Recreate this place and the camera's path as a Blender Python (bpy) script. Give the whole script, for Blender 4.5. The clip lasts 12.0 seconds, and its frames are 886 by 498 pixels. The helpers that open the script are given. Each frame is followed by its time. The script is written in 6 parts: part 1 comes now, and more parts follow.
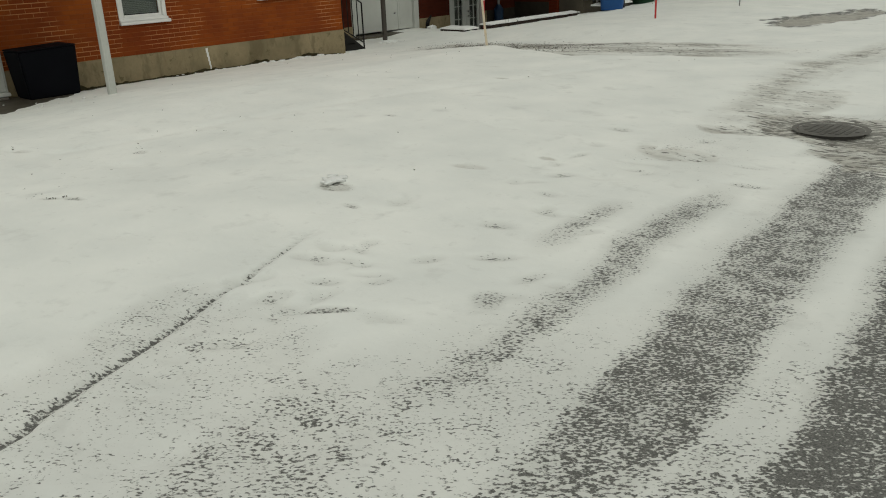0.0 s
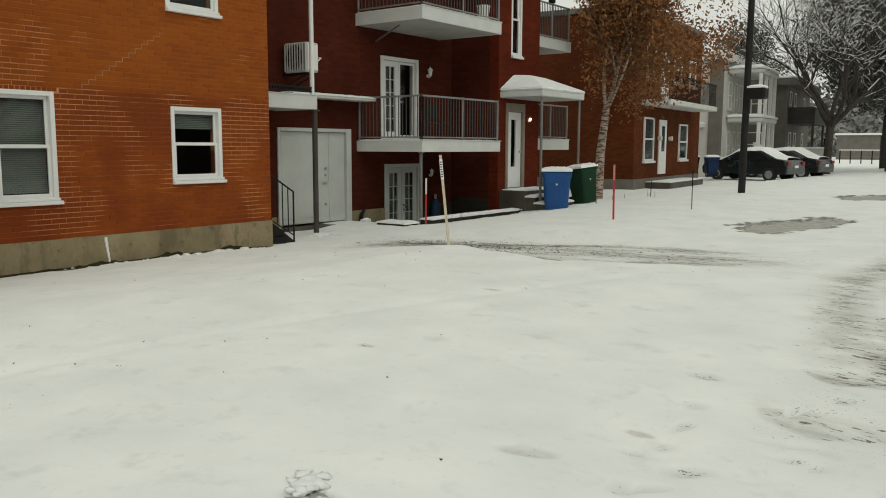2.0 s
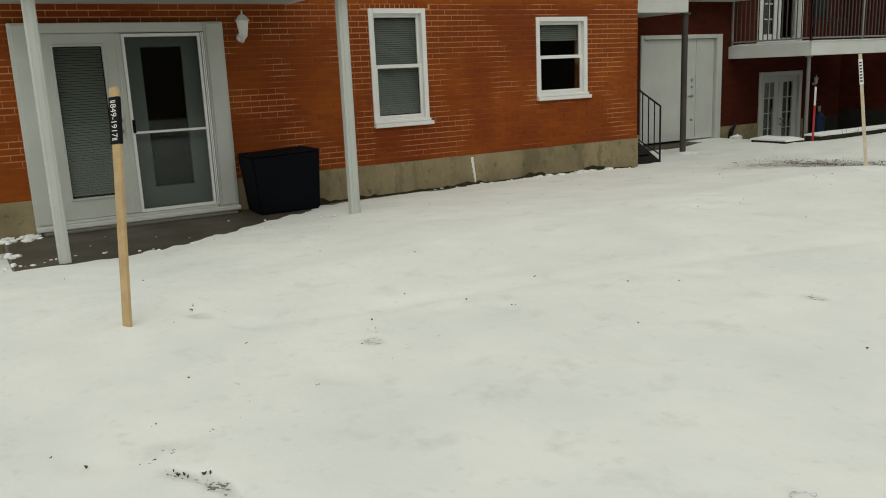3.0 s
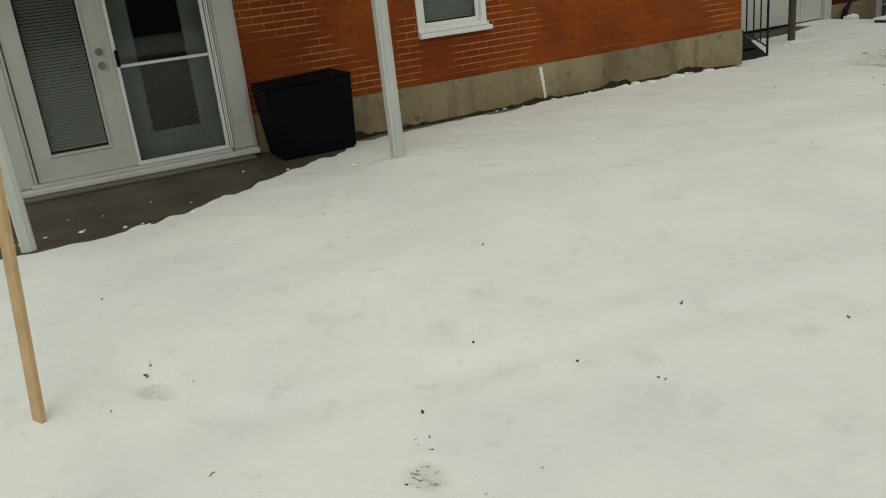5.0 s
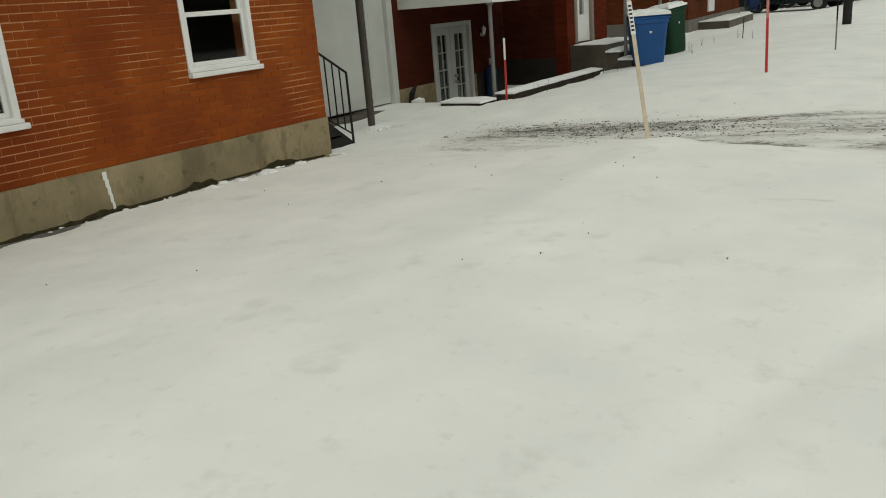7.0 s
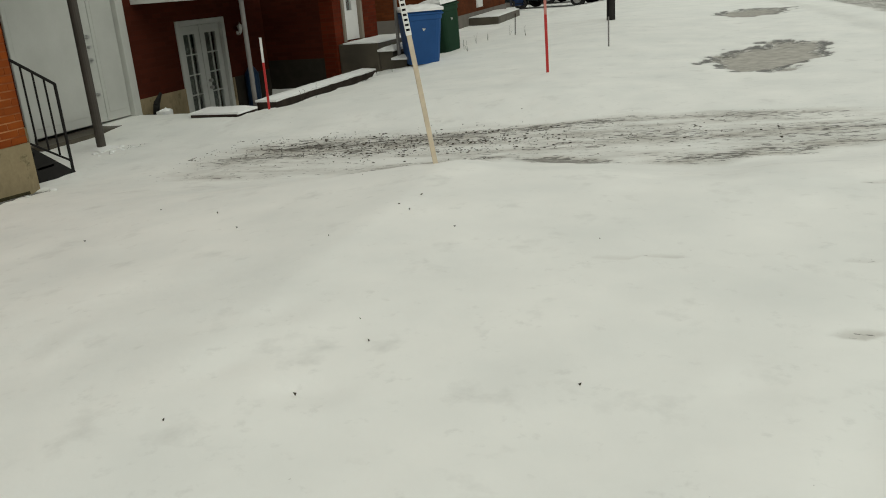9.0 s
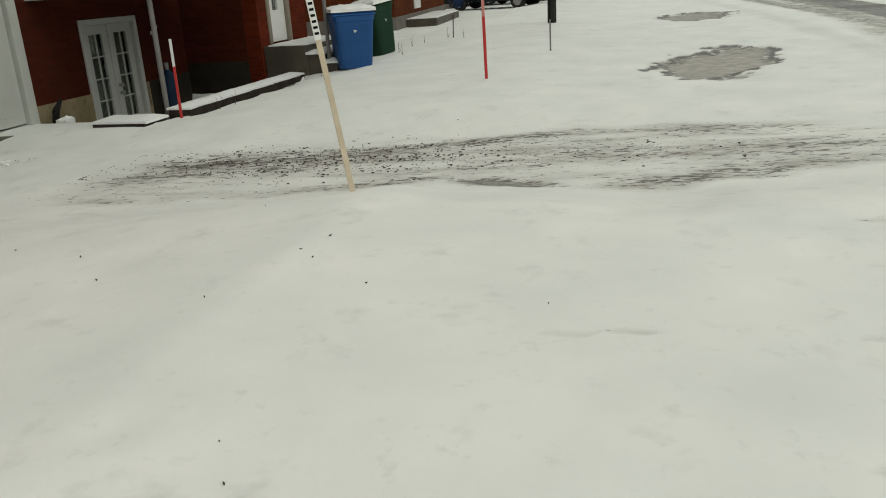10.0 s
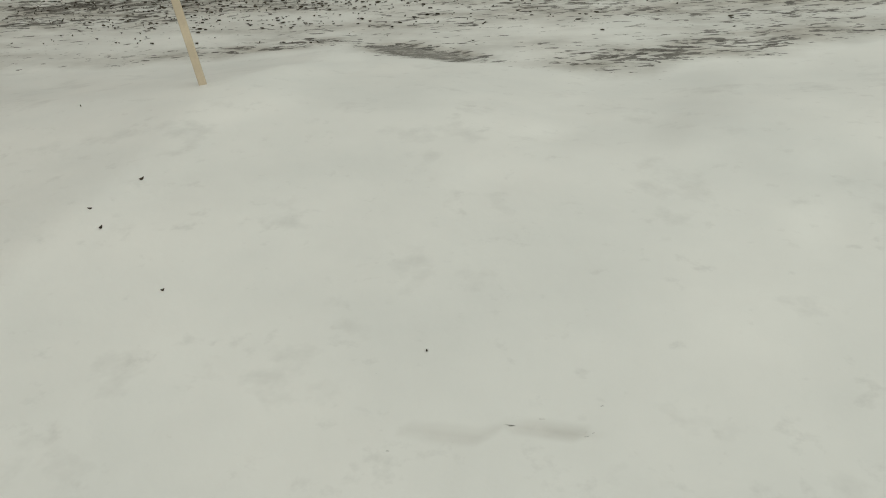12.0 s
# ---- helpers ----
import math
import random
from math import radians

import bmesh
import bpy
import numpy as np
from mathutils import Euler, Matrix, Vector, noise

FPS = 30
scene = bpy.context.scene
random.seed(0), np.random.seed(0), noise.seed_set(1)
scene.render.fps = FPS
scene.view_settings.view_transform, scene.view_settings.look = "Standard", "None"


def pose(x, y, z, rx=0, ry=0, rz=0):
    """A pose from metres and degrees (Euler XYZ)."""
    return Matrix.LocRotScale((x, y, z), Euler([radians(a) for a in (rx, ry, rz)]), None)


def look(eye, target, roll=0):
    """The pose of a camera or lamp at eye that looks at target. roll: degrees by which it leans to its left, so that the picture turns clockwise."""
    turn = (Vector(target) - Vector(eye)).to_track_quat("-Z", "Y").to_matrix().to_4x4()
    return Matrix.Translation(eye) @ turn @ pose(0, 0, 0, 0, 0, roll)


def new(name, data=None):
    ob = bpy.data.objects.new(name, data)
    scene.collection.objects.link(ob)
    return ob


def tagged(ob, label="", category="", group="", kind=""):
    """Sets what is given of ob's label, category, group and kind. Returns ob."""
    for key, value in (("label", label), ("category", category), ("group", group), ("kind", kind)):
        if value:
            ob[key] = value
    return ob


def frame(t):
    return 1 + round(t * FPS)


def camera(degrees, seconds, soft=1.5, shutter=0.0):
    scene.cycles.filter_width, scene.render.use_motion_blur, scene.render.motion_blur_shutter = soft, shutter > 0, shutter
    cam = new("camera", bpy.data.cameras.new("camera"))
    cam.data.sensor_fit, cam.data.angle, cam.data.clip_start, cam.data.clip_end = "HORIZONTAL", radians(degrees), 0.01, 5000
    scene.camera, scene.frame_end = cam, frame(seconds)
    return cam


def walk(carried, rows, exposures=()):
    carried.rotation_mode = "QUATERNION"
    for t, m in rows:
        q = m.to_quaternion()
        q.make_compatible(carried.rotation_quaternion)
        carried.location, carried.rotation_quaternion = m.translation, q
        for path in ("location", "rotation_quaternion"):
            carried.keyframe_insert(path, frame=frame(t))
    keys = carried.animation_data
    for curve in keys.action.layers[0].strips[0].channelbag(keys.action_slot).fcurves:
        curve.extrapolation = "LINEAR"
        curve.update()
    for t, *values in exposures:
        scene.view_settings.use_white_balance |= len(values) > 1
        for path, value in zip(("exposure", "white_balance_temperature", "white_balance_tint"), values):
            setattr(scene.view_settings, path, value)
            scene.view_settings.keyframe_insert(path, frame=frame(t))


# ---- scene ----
cam = camera(56.9, 12.0, soft=1.0)
PATH = [
    (0, (13.182, -11.091, 1.624), (11.882, -9.735, 0.936), -2.4),
    (0.5, (12.692, -10.793, 1.609), (11.406, -9.374, 1.034), 3.0),
    (1, (12.149, -10.497, 1.599), (10.947, -8.976, 1.108), 0.4),
    (1.5, (11.702, -10.264, 1.601), (10.609, -8.613, 1.317), 0.4),
    (2, (11.015, -9.733, 1.472), (9.83, -8.14, 1.224), 0.2),
    (2.5, (10.464, -9.445, 1.425), (8.991, -8.125, 1.125), -0.6),
    (3, (9.942, -9.4, 1.371), (8.246, -8.429, 0.946), -2.5),
    (3.2, (9.679, -9.368, 1.377), (7.929, -8.534, 0.887), -3.4),
    (4.8, (8.339, -8.584, 1.433), (6.648, -7.76, 0.753), -6.0),
    (5, (8.15, -8.479, 1.439), (6.441, -7.679, 0.775), -6.3),
    (5.5, (7.702, -8.263, 1.432), (6.127, -7.193, 0.821), -4.7),
    (6, (7.497, -8.089, 1.387), (6.145, -6.725, 0.83), -3.7),
    (6.5, (7.159, -7.851, 1.434), (5.926, -6.379, 0.872), -4.2),
    (7, (6.936, -7.643, 1.412), (5.839, -6.072, 0.838), -4.7),
    (7.5, (6.71, -7.289, 1.398), (5.752, -5.634, 0.811), -4.7),
    (9.5, (6.245, -5.679, 1.347), (5.681, -3.866, 0.719), -4.0),
    (10, (6.168, -5.203, 1.325), (5.664, -3.372, 0.696), -3.6),
    (10.5, (6.087, -4.782, 1.322), (5.632, -2.939, 0.692), -3.5),
    (11, (6.043, -4.39, 1.332), (5.581, -2.575, 0.63), -3.4),
    (11.5, (6.083, -4.039, 1.364), (5.584, -2.314, 0.483), -3.8),
    (12, (6.189, -3.835, 1.399), (5.796, -2.188, 0.334), -2.8),
]
walk(cam, [(t, look(eye, target, roll)) for t, eye, target, roll in PATH], [(0, 0.08, 6750, 2), (1, 0.10, 6750, 2), (1.5, 0.25, 6750, 2), (3, 0.28, 6750, 2), (5, 0.20, 6750, 2), (5.6, 0.28, 6750, 2), (9.5, 0.26, 6750, 2), (11, 0.26, 6750, 2), (12, 0.14, 6750, 2)])
SKY, CLOUD, SUN = 0.11, 0.60, 0.3

# ---- sky and light: overcast winter day ----
world = bpy.data.worlds.new("overcast_sky")
scene.world = world
world.use_nodes = True
wn, wl = world.node_tree.nodes, world.node_tree.links
wn.clear()
sky = wn.new("ShaderNodeTexSky")
sky.sky_type, sky.sun_disc = "NISHITA", False
sky.sun_elevation, sky.sun_rotation = radians(42), radians(115)
sky.dust_density, sky.air_density = 4.0, 1.0
grey = wn.new("ShaderNodeHueSaturation")
grey.inputs["Saturation"].default_value = 0.10
backing = wn.new("ShaderNodeBackground")
backing.inputs["Strength"].default_value = 1.0
sky_out = wn.new("ShaderNodeOutputWorld")
wl.new(sky.outputs[0], grey.inputs["Color"])
dim = wn.new("ShaderNodeVectorMath")
dim.operation = "SCALE"
dim.inputs["Scale"].default_value = SKY
cloud = wn.new("ShaderNodeMix")
cloud.data_type = "RGBA"
cloud.inputs[0].default_value = 0.8
cloud.inputs[7].default_value = (CLOUD, CLOUD * 0.995, CLOUD * 0.98, 1)
wl.new(grey.outputs[0], dim.inputs[0])
wl.new(dim.outputs[0], cloud.inputs[6])
wl.new(cloud.outputs[2], backing.inputs["Color"])
wl.new(backing.outputs[0], sky_out.inputs["Surface"])
sun = new("sun", bpy.data.lights.new("sun", "SUN"))
sun.data.energy, sun.data.angle, sun.data.color = SUN, radians(60), (1.0, 0.98, 0.94)
sun.matrix_world = look((20, -14, 22), (0, 0, 0))


# ---- materials ----
def shader(name):
    m = bpy.data.materials.new(name)
    m.use_nodes = True
    n = m.node_tree.nodes
    return m, n, m.node_tree.links, n["Principled BSDF"]


def mixer(n, l, fac, a, b, mode="MIX"):
    """A colour mix; each of fac, a, b is a socket or a value."""
    k = n.new("ShaderNodeMix")
    k.data_type, k.blend_type = "RGBA", mode
    for sock, v in ((k.inputs[0], fac), (k.inputs[6], a), (k.inputs[7], b)):
        if isinstance(v, bpy.types.NodeSocket):
            l.new(v, sock)
        elif isinstance(v, (int, float)):
            sock.default_value = v
        else:
            sock.default_value = (*v, 1)
    return k.outputs[2]


def noise_tex(n, l, scale, detail=3.0, rough=0.55, stretch=None, turn=0.0):
    c = n.new("ShaderNodeTexCoord")
    t = n.new("ShaderNodeTexNoise")
    t.inputs["Scale"].default_value, t.inputs["Detail"].default_value, t.inputs["Roughness"].default_value = scale, detail, rough
    if stretch:
        mp = n.new("ShaderNodeMapping")
        mp.inputs["Scale"].default_value = stretch
        if turn:
            spin = n.new("ShaderNodeMapping")
            spin.inputs["Rotation"].default_value = (0, 0, radians(turn))
            l.new(c.outputs["Object"], spin.inputs["Vector"])
            l.new(spin.outputs[0], mp.inputs["Vector"])
        else:
            l.new(c.outputs["Object"], mp.inputs["Vector"])
        l.new(mp.outputs[0], t.inputs["Vector"])
    else:
        l.new(c.outputs["Object"], t.inputs["Vector"])
    return t.outputs["Fac"]


def ranged(n, l, v, a, b, c=0.0, d=1.0):
    r = n.new("ShaderNodeMapRange")
    l.new(v, r.inputs[0])
    for i, x in enumerate((a, b, c, d)):
        r.inputs[i + 1].default_value = x
    return r.outputs[0]


def math_node(n, l, op, a, b=0.0):
    k = n.new("ShaderNodeMath")
    k.operation = op
    for i, v in enumerate((a, b)):
        if isinstance(v, bpy.types.NodeSocket):
            l.new(v, k.inputs[i])
        else:
            k.inputs[i].default_value = v
    return k.outputs[0]


def bumped(n, l, bsdf, height, strength=0.3, dist=0.01):
    b = n.new("ShaderNodeBump")
    b.inputs["Strength"].default_value, b.inputs["Distance"].default_value = strength, dist
    l.new(height, b.inputs["Height"])
    l.new(b.outputs[0], bsdf.inputs["Normal"])


def plain(name, col, rough=0.5, metal=0.0, big=1.5, fine=40.0, vary=0.25, dirt=None, bump=0.15, coat=0.0, spec=0.4):
    """A surface with stains at a large scale and grain at a fine one."""
    m, n, l, b = shader(name)
    a, f = noise_tex(n, l, big, 4), noise_tex(n, l, fine, 3)
    dark = tuple(c * (1 - vary) for c in col) if dirt is None else dirt
    c1 = mixer(n, l, ranged(n, l, a, 0.35, 0.7), col, dark)
    c2 = mixer(n, l, ranged(n, l, f, 0.3, 0.75, 0.0, 0.35), c1, tuple(c * (1 - vary) for c in col))
    l.new(c2, b.inputs["Base Color"])
    l.new(ranged(n, l, a, 0.2, 0.8, max(0.02, rough - 0.1), min(1, rough + 0.12)), b.inputs["Roughness"])
    b.inputs["Metallic"].default_value = metal
    b.inputs["Coat Weight"].default_value = coat
    b.inputs["Specular IOR Level"].default_value = spec
    if bump:
        bumped(n, l, b, f, bump, 0.004)
    return m


def brick_piece_material():
    m, n, l, b = shader("orange_clay_brick")
    info, geo = n.new("ShaderNodeObjectInfo"), n.new("ShaderNodeNewGeometry")
    rnd = math_node(n, l, "FRACT", math_node(n, l, "ADD", info.outputs["Random"], geo.outputs["Random Per Island"]))
    pos = geo.outputs["Position"]
    t1, t2 = n.new("ShaderNodeTexNoise"), n.new("ShaderNodeTexNoise")
    for t, s, d in ((t1, 0.8, 4), (t2, 45, 4)):
        t.inputs["Scale"].default_value, t.inputs["Detail"].default_value = s, d
        l.new(pos, t.inputs["Vector"])
    c = mixer(n, l, ranged(n, l, t1.outputs["Fac"], 0.36, 0.64), (0.325, 0.079, 0.0095), (0.205, 0.039, 0.007))
    # darker between about 1.4 and 2.2 m, lighter and yellower above
    sep = n.new("ShaderNodeSeparateXYZ")
    l.new(pos, sep.inputs[0])
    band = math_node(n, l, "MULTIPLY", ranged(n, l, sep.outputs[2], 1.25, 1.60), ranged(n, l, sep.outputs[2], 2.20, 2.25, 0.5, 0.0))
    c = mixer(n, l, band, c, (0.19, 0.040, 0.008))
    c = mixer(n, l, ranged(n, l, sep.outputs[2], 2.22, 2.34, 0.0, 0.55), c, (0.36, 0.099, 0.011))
    c = mixer(n, l, ranged(n, l, rnd, 0.0, 1.0, 0.0, 0.36), c, (0.13, 0.026, 0.008))
    c = mixer(n, l, ranged(n, l, t2.outputs["Fac"], 0.35, 0.8, 0.0, 0.35), c, (0.15, 0.04, 0.012))
    l.new(c, b.inputs["Base Color"])
    b.inputs["Roughness"].default_value = 0.9
    b.inputs["Specular IOR Level"].default_value = 0.15
    bumped(n, l, b, t2.outputs["Fac"], 0.35, 0.004)
    return m


def mortar_material():
    m, n, l, b = shader("weathered_mortar")
    a, f = noise_tex(n, l, 1.0, 3, 0.5, (1.1, 1.1, 1.7)), noise_tex(n, l, 60, 3)
    geo, sep = n.new("ShaderNodeNewGeometry"), n.new("ShaderNodeSeparateXYZ")
    l.new(geo.outputs["Position"], sep.inputs[0])
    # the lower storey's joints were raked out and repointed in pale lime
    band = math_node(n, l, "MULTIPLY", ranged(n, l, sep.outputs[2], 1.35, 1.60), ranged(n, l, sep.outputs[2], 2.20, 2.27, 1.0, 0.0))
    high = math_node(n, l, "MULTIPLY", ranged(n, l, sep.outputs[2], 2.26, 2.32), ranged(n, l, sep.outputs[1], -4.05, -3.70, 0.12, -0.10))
    a = math_node(n, l, "ADD", a, math_node(n, l, "ADD", math_node(n, l, "MULTIPLY", band, 0.12), high))
    # darker raked joints on both sides of the larger window
    side = math_node(n, l, "ABSOLUTE", math_node(n, l, "ADD", sep.outputs[1], 4.2525))
    flank = math_node(n, l, "MULTIPLY", ranged(n, l, side, 0.40, 0.44), ranged(n, l, side, 0.66, 0.80, 0.13, 0.0))
    a = math_node(n, l, "ADD", a, math_node(n, l, "MULTIPLY", flank, ranged(n, l, sep.outputs[2], 2.2, 2.3, 1.0, 0.0)))
    # flush joints turn lighter above about 2.3 m, as the bricks do
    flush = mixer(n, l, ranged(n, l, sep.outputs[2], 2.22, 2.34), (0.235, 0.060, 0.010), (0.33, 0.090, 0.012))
    c = mixer(n, l, ranged(n, l, a, 0.53, 0.61), flush, (0.55, 0.265, 0.115))
    c = mixer(n, l, ranged(n, l, f, 0.3, 0.8, 0, 0.4), c, (0.24, 0.08, 0.03))
    l.new(c, b.inputs["Base Color"])
    b.inputs["Roughness"].default_value = 0.95
    bumped(n, l, b, f, 0.5, 0.004)
    return m


def far_brick_material(name, c1, c2, cm):
    """Brickwork of walls that stay far off."""
    m, n, l, b = shader(name)
    tc, sep, comb = n.new("ShaderNodeTexCoord"), n.new("ShaderNodeSeparateXYZ"), n.new("ShaderNodeCombineXYZ")
    l.new(tc.outputs["Object"], sep.inputs[0])
    l.new(math_node(n, l, "ADD", sep.outputs[0], sep.outputs[1]), comb.inputs[0])
    l.new(sep.outputs[2], comb.inputs[1])
    t = n.new("ShaderNodeTexBrick")
    for k, v in (("Scale", 1.0), ("Mortar Size", 0.005), ("Brick Width", 0.21), ("Row Height", 0.072), ("Bias", 0.0)):
        t.inputs[k].default_value = v
    t.inputs["Color1"].default_value, t.inputs["Color2"].default_value, t.inputs["Mortar"].default_value = (*c1, 1), (*c2, 1), (*cm, 1)
    l.new(comb.outputs[0], t.inputs["Vector"])
    a = noise_tex(n, l, 0.7, 4)
    c = mixer(n, l, ranged(n, l, a, 0.35, 0.7, 0, 0.6), t.outputs["Color"], tuple(v * 0.55 for v in c2))
    l.new(c, b.inputs["Base Color"])
    b.inputs["Roughness"].default_value = 0.92
    b.inputs["Specular IOR Level"].default_value = 0.08
    bumped(n, l, b, math_node(n, l, "SUBTRACT", 1.0, t.outputs["Fac"]), 0.5, 0.008)
    return m


def concrete_material():
    m, n, l, b = shader("weathered_concrete")
    a, f, s = noise_tex(n, l, 1.7, 5), noise_tex(n, l, 30, 4, 0.65), noise_tex(n, l, 1.0, 5, 0.65, (3.5, 3.5, 1.3))
    moss = noise_tex(n, l, 5.5, 5, 0.7)
    c = mixer(n, l, ranged(n, l, a, 0.35, 0.7), (0.34, 0.275, 0.165), (0.17, 0.14, 0.08))
    c = mixer(n, l, ranged(n, l, s, 0.52, 0.62, 0.0, 0.65), c, (0.145, 0.115, 0.065))
    c = mixer(n, l, ranged(n, l, moss, 0.60, 0.68, 0.0, 0.75), c, (0.085, 0.075, 0.035))
    c = mixer(n, l, ranged(n, l, f, 0.35, 0.75, 0.0, 0.4), c, (0.21, 0.17, 0.105))
    l.new(c, b.inputs["Base Color"])
    b.inputs["Roughness"].default_value = 0.92
    b.inputs["Specular IOR Level"].default_value = 0.2
    bumped(n, l, b, math_node(n, l, "ADD", f, a), 0.6, 0.006)
    return m


def ground_material():
    """Snow over asphalt: the attributes say how far the cover is worn, and how slushy."""
    m, n, l, b = shader("snow_on_asphalt")
    cov, slush = n.new("ShaderNodeAttribute"), n.new("ShaderNodeAttribute")
    cov.attribute_name, slush.attribute_name = "bare", "slush"
    bare = cov.outputs["Fac"]
    lean = math_node(n, l, "SUBTRACT", bare, 0.5)
    streak = noise_tex(n, l, 7, 4, 0.6)
    grain, lump = noise_tex(n, l, 130, 2), noise_tex(n, l, 1.3, 4)
    # snow: broad tone, dull smudges, a thin grey veil where it is worn
    snow = mixer(n, l, ranged(n, l, lump, 0.3, 0.72), (0.91, 0.92, 0.88), (0.80, 0.82, 0.79))
    smudge = ranged(n, l, noise_tex(n, l, 3.1, 5, 0.62), 0.58, 0.74, 0.0, 0.6)
    snow = mixer(n, l, smudge, snow, (0.67, 0.68, 0.65))
    dull = ranged(n, l, noise_tex(n, l, 11, 4, 0.65), 0.60, 0.72, 0.0, 0.35)
    snow = mixer(n, l, dull, snow, (0.66, 0.67, 0.64))
    # worn wheel tracks: grains of asphalt between grains of snow
    tread = noise_tex(n, l, 1.0, 2, 0.6, (48.0, 80.0, 60.0), -40.0)
    v = math_node(n, l, "ADD", math_node(n, l, "MULTIPLY", tread, 0.70), math_node(n, l, "MULTIPLY", streak, 0.30))
    v = math_node(n, l, "ADD", v, math_node(n, l, "MULTIPLY", lean, 0.36))
    worn = ranged(n, l, v, 0.54, 0.61, 0.0, 0.92)
    veil = mixer(n, l, ranged(n, l, bare, 0.10, 0.75, 0.0, 0.55), snow, (0.50, 0.50, 0.47))
    tar = mixer(n, l, ranged(n, l, grain, 0.35, 0.7), (0.04, 0.04, 0.037), (0.17, 0.168, 0.155))
    track = mixer(n, l, worn, veil, tar)
    # slush: a grey wash over the snow, and crumbs of dirt in it
    wash = math_node(n, l, "MULTIPLY", ranged(n, l, bare, 0.06, 0.62, 0.0, 0.85), ranged(n, l, noise_tex(n, l, 1.0, 4, 0.6, (2.0, 5.0, 3.0)), 0.34, 0.62, 0.25, 1.0))
    wash = math_node(n, l, "MAXIMUM", wash, ranged(n, l, bare, 0.82, 0.98, 0.0, 0.92))
    ice = mixer(n, l, ranged(n, l, streak, 0.35, 0.65), (0.52, 0.50, 0.45), (0.34, 0.325, 0.285))
    crumb = noise_tex(n, l, 1.0, 4, 0.62, (9.0, 22.0, 10.0))
    speck = ranged(n, l, math_node(n, l, "ADD", crumb, math_node(n, l, "MULTIPLY", lean, 0.22)), 0.605, 0.64)
    dash = noise_tex(n, l, 1.0, 3, 0.6, (7.5, 26.0, 10.0), -10.0)
    dash = ranged(n, l, math_node(n, l, "ADD", dash, math_node(n, l, "MULTIPLY", lean, 0.26)), 0.585, 0.625, 0.0, 0.85)
    speck = math_node(n, l, "MAXIMUM", speck, dash)
    speck = math_node(n, l, "MULTIPLY", speck, ranged(n, l, bare, 0.90, 1.02, 1.0, 0.12))
    mush = mixer(n, l, wash, snow, ice)
    mush = mixer(n, l, speck, mush, mixer(n, l, ranged(n, l, grain, 0.35, 0.7), (0.07, 0.066, 0.056), (0.20, 0.19, 0.165)))
    wet = ranged(n, l, slush.outputs["Fac"], 0.15, 0.35)
    l.new(mixer(n, l, wet, track, mush), b.inputs["Base Color"])
    pick = n.new("ShaderNodeMix")
    pick.data_type = "FLOAT"
    l.new(wet, pick.inputs[0])
    l.new(worn, pick.inputs[2])
    l.new(speck, pick.inputs[3])
    mask = pick.outputs[0]
    l.new(ranged(n, l, mask, 0, 1, 0.75, 0.55), b.inputs["Roughness"])
    b.inputs["Specular IOR Level"].default_value = 0.25
    h = math_node(n, l, "SUBTRACT", math_node(n, l, "MULTIPLY", noise_tex(n, l, 14, 5, 0.6), 0.9), mask)
    bumped(n, l, b, h, 0.35, 0.014)
    return m


def snow_material():
    m, n, l, b = shader("fresh_snow")
    a, f = noise_tex(n, l, 5, 4), noise_tex(n, l, 60, 3)
    l.new(mixer(n, l, a, (0.87, 0.88, 0.86), (0.80, 0.82, 0.81)), b.inputs["Base Color"])
    b.inputs["Roughness"].default_value = 0.8
    bumped(n, l, b, math_node(n, l, "ADD", a, math_node(n, l, "MULTIPLY", f, 0.2)), 0.3, 0.02)
    return m


def glass_material():
    m, n, l, b = shader("window_glass")
    b.inputs["Base Color"].default_value = (0.85, 0.9, 0.88, 1)
    b.inputs["Transmission Weight"].default_value = 1.0
    b.inputs["Roughness"].default_value = 0.02
    b.inputs["IOR"].default_value = 1.25
    return m


def leaf_material(name, c1, c2):
    m, n, l, b = shader(name)
    geo = n.new("ShaderNodeNewGeometry")
    l.new(mixer(n, l, geo.outputs["Random Per Island"], c1, c2), b.inputs["Base Color"])
    b.inputs["Roughness"].default_value = 0.8
    return m


def birch_material():
    m, n, l, b = shader("birch_bark")
    band = noise_tex(n, l, 6, 4, 0.6, (1, 1, 4))
    l.new(mixer(n, l, ranged(n, l, band, 0.46, 0.56), (0.42, 0.33, 0.27), (0.08, 0.05, 0.038)), b.inputs["Base Color"])
    b.inputs["Roughness"].default_value = 0.8
    bumped(n, l, b, band, 0.4, 0.01)
    return m


BRICK, MORTAR = brick_piece_material(), mortar_material()
# red brick darkened for shade in the recess and on the bay's sides
RED = far_brick_material("recess_shade_red_brick", (0.092, 0.0195, 0.0105), (0.064, 0.0145, 0.0078), (0.070, 0.020, 0.012))
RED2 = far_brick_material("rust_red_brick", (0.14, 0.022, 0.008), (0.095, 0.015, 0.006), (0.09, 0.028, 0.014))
BROWN = far_brick_material("brown_brick", (0.135, 0.038, 0.012), (0.09, 0.024, 0.008), (0.09, 0.036, 0.016))
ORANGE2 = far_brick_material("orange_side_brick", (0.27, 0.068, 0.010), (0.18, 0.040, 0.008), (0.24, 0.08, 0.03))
# darker copy of the orange brick: the side wall's shade is in its colour
SHADE_BRICK = far_brick_material("side_brick", (0.17, 0.033, 0.009), (0.12, 0.022, 0.007), (0.13, 0.04, 0.018))
GROUND, SNOW, GLASS = ground_material(), snow_material(), glass_material()
CONCRETE = concrete_material()
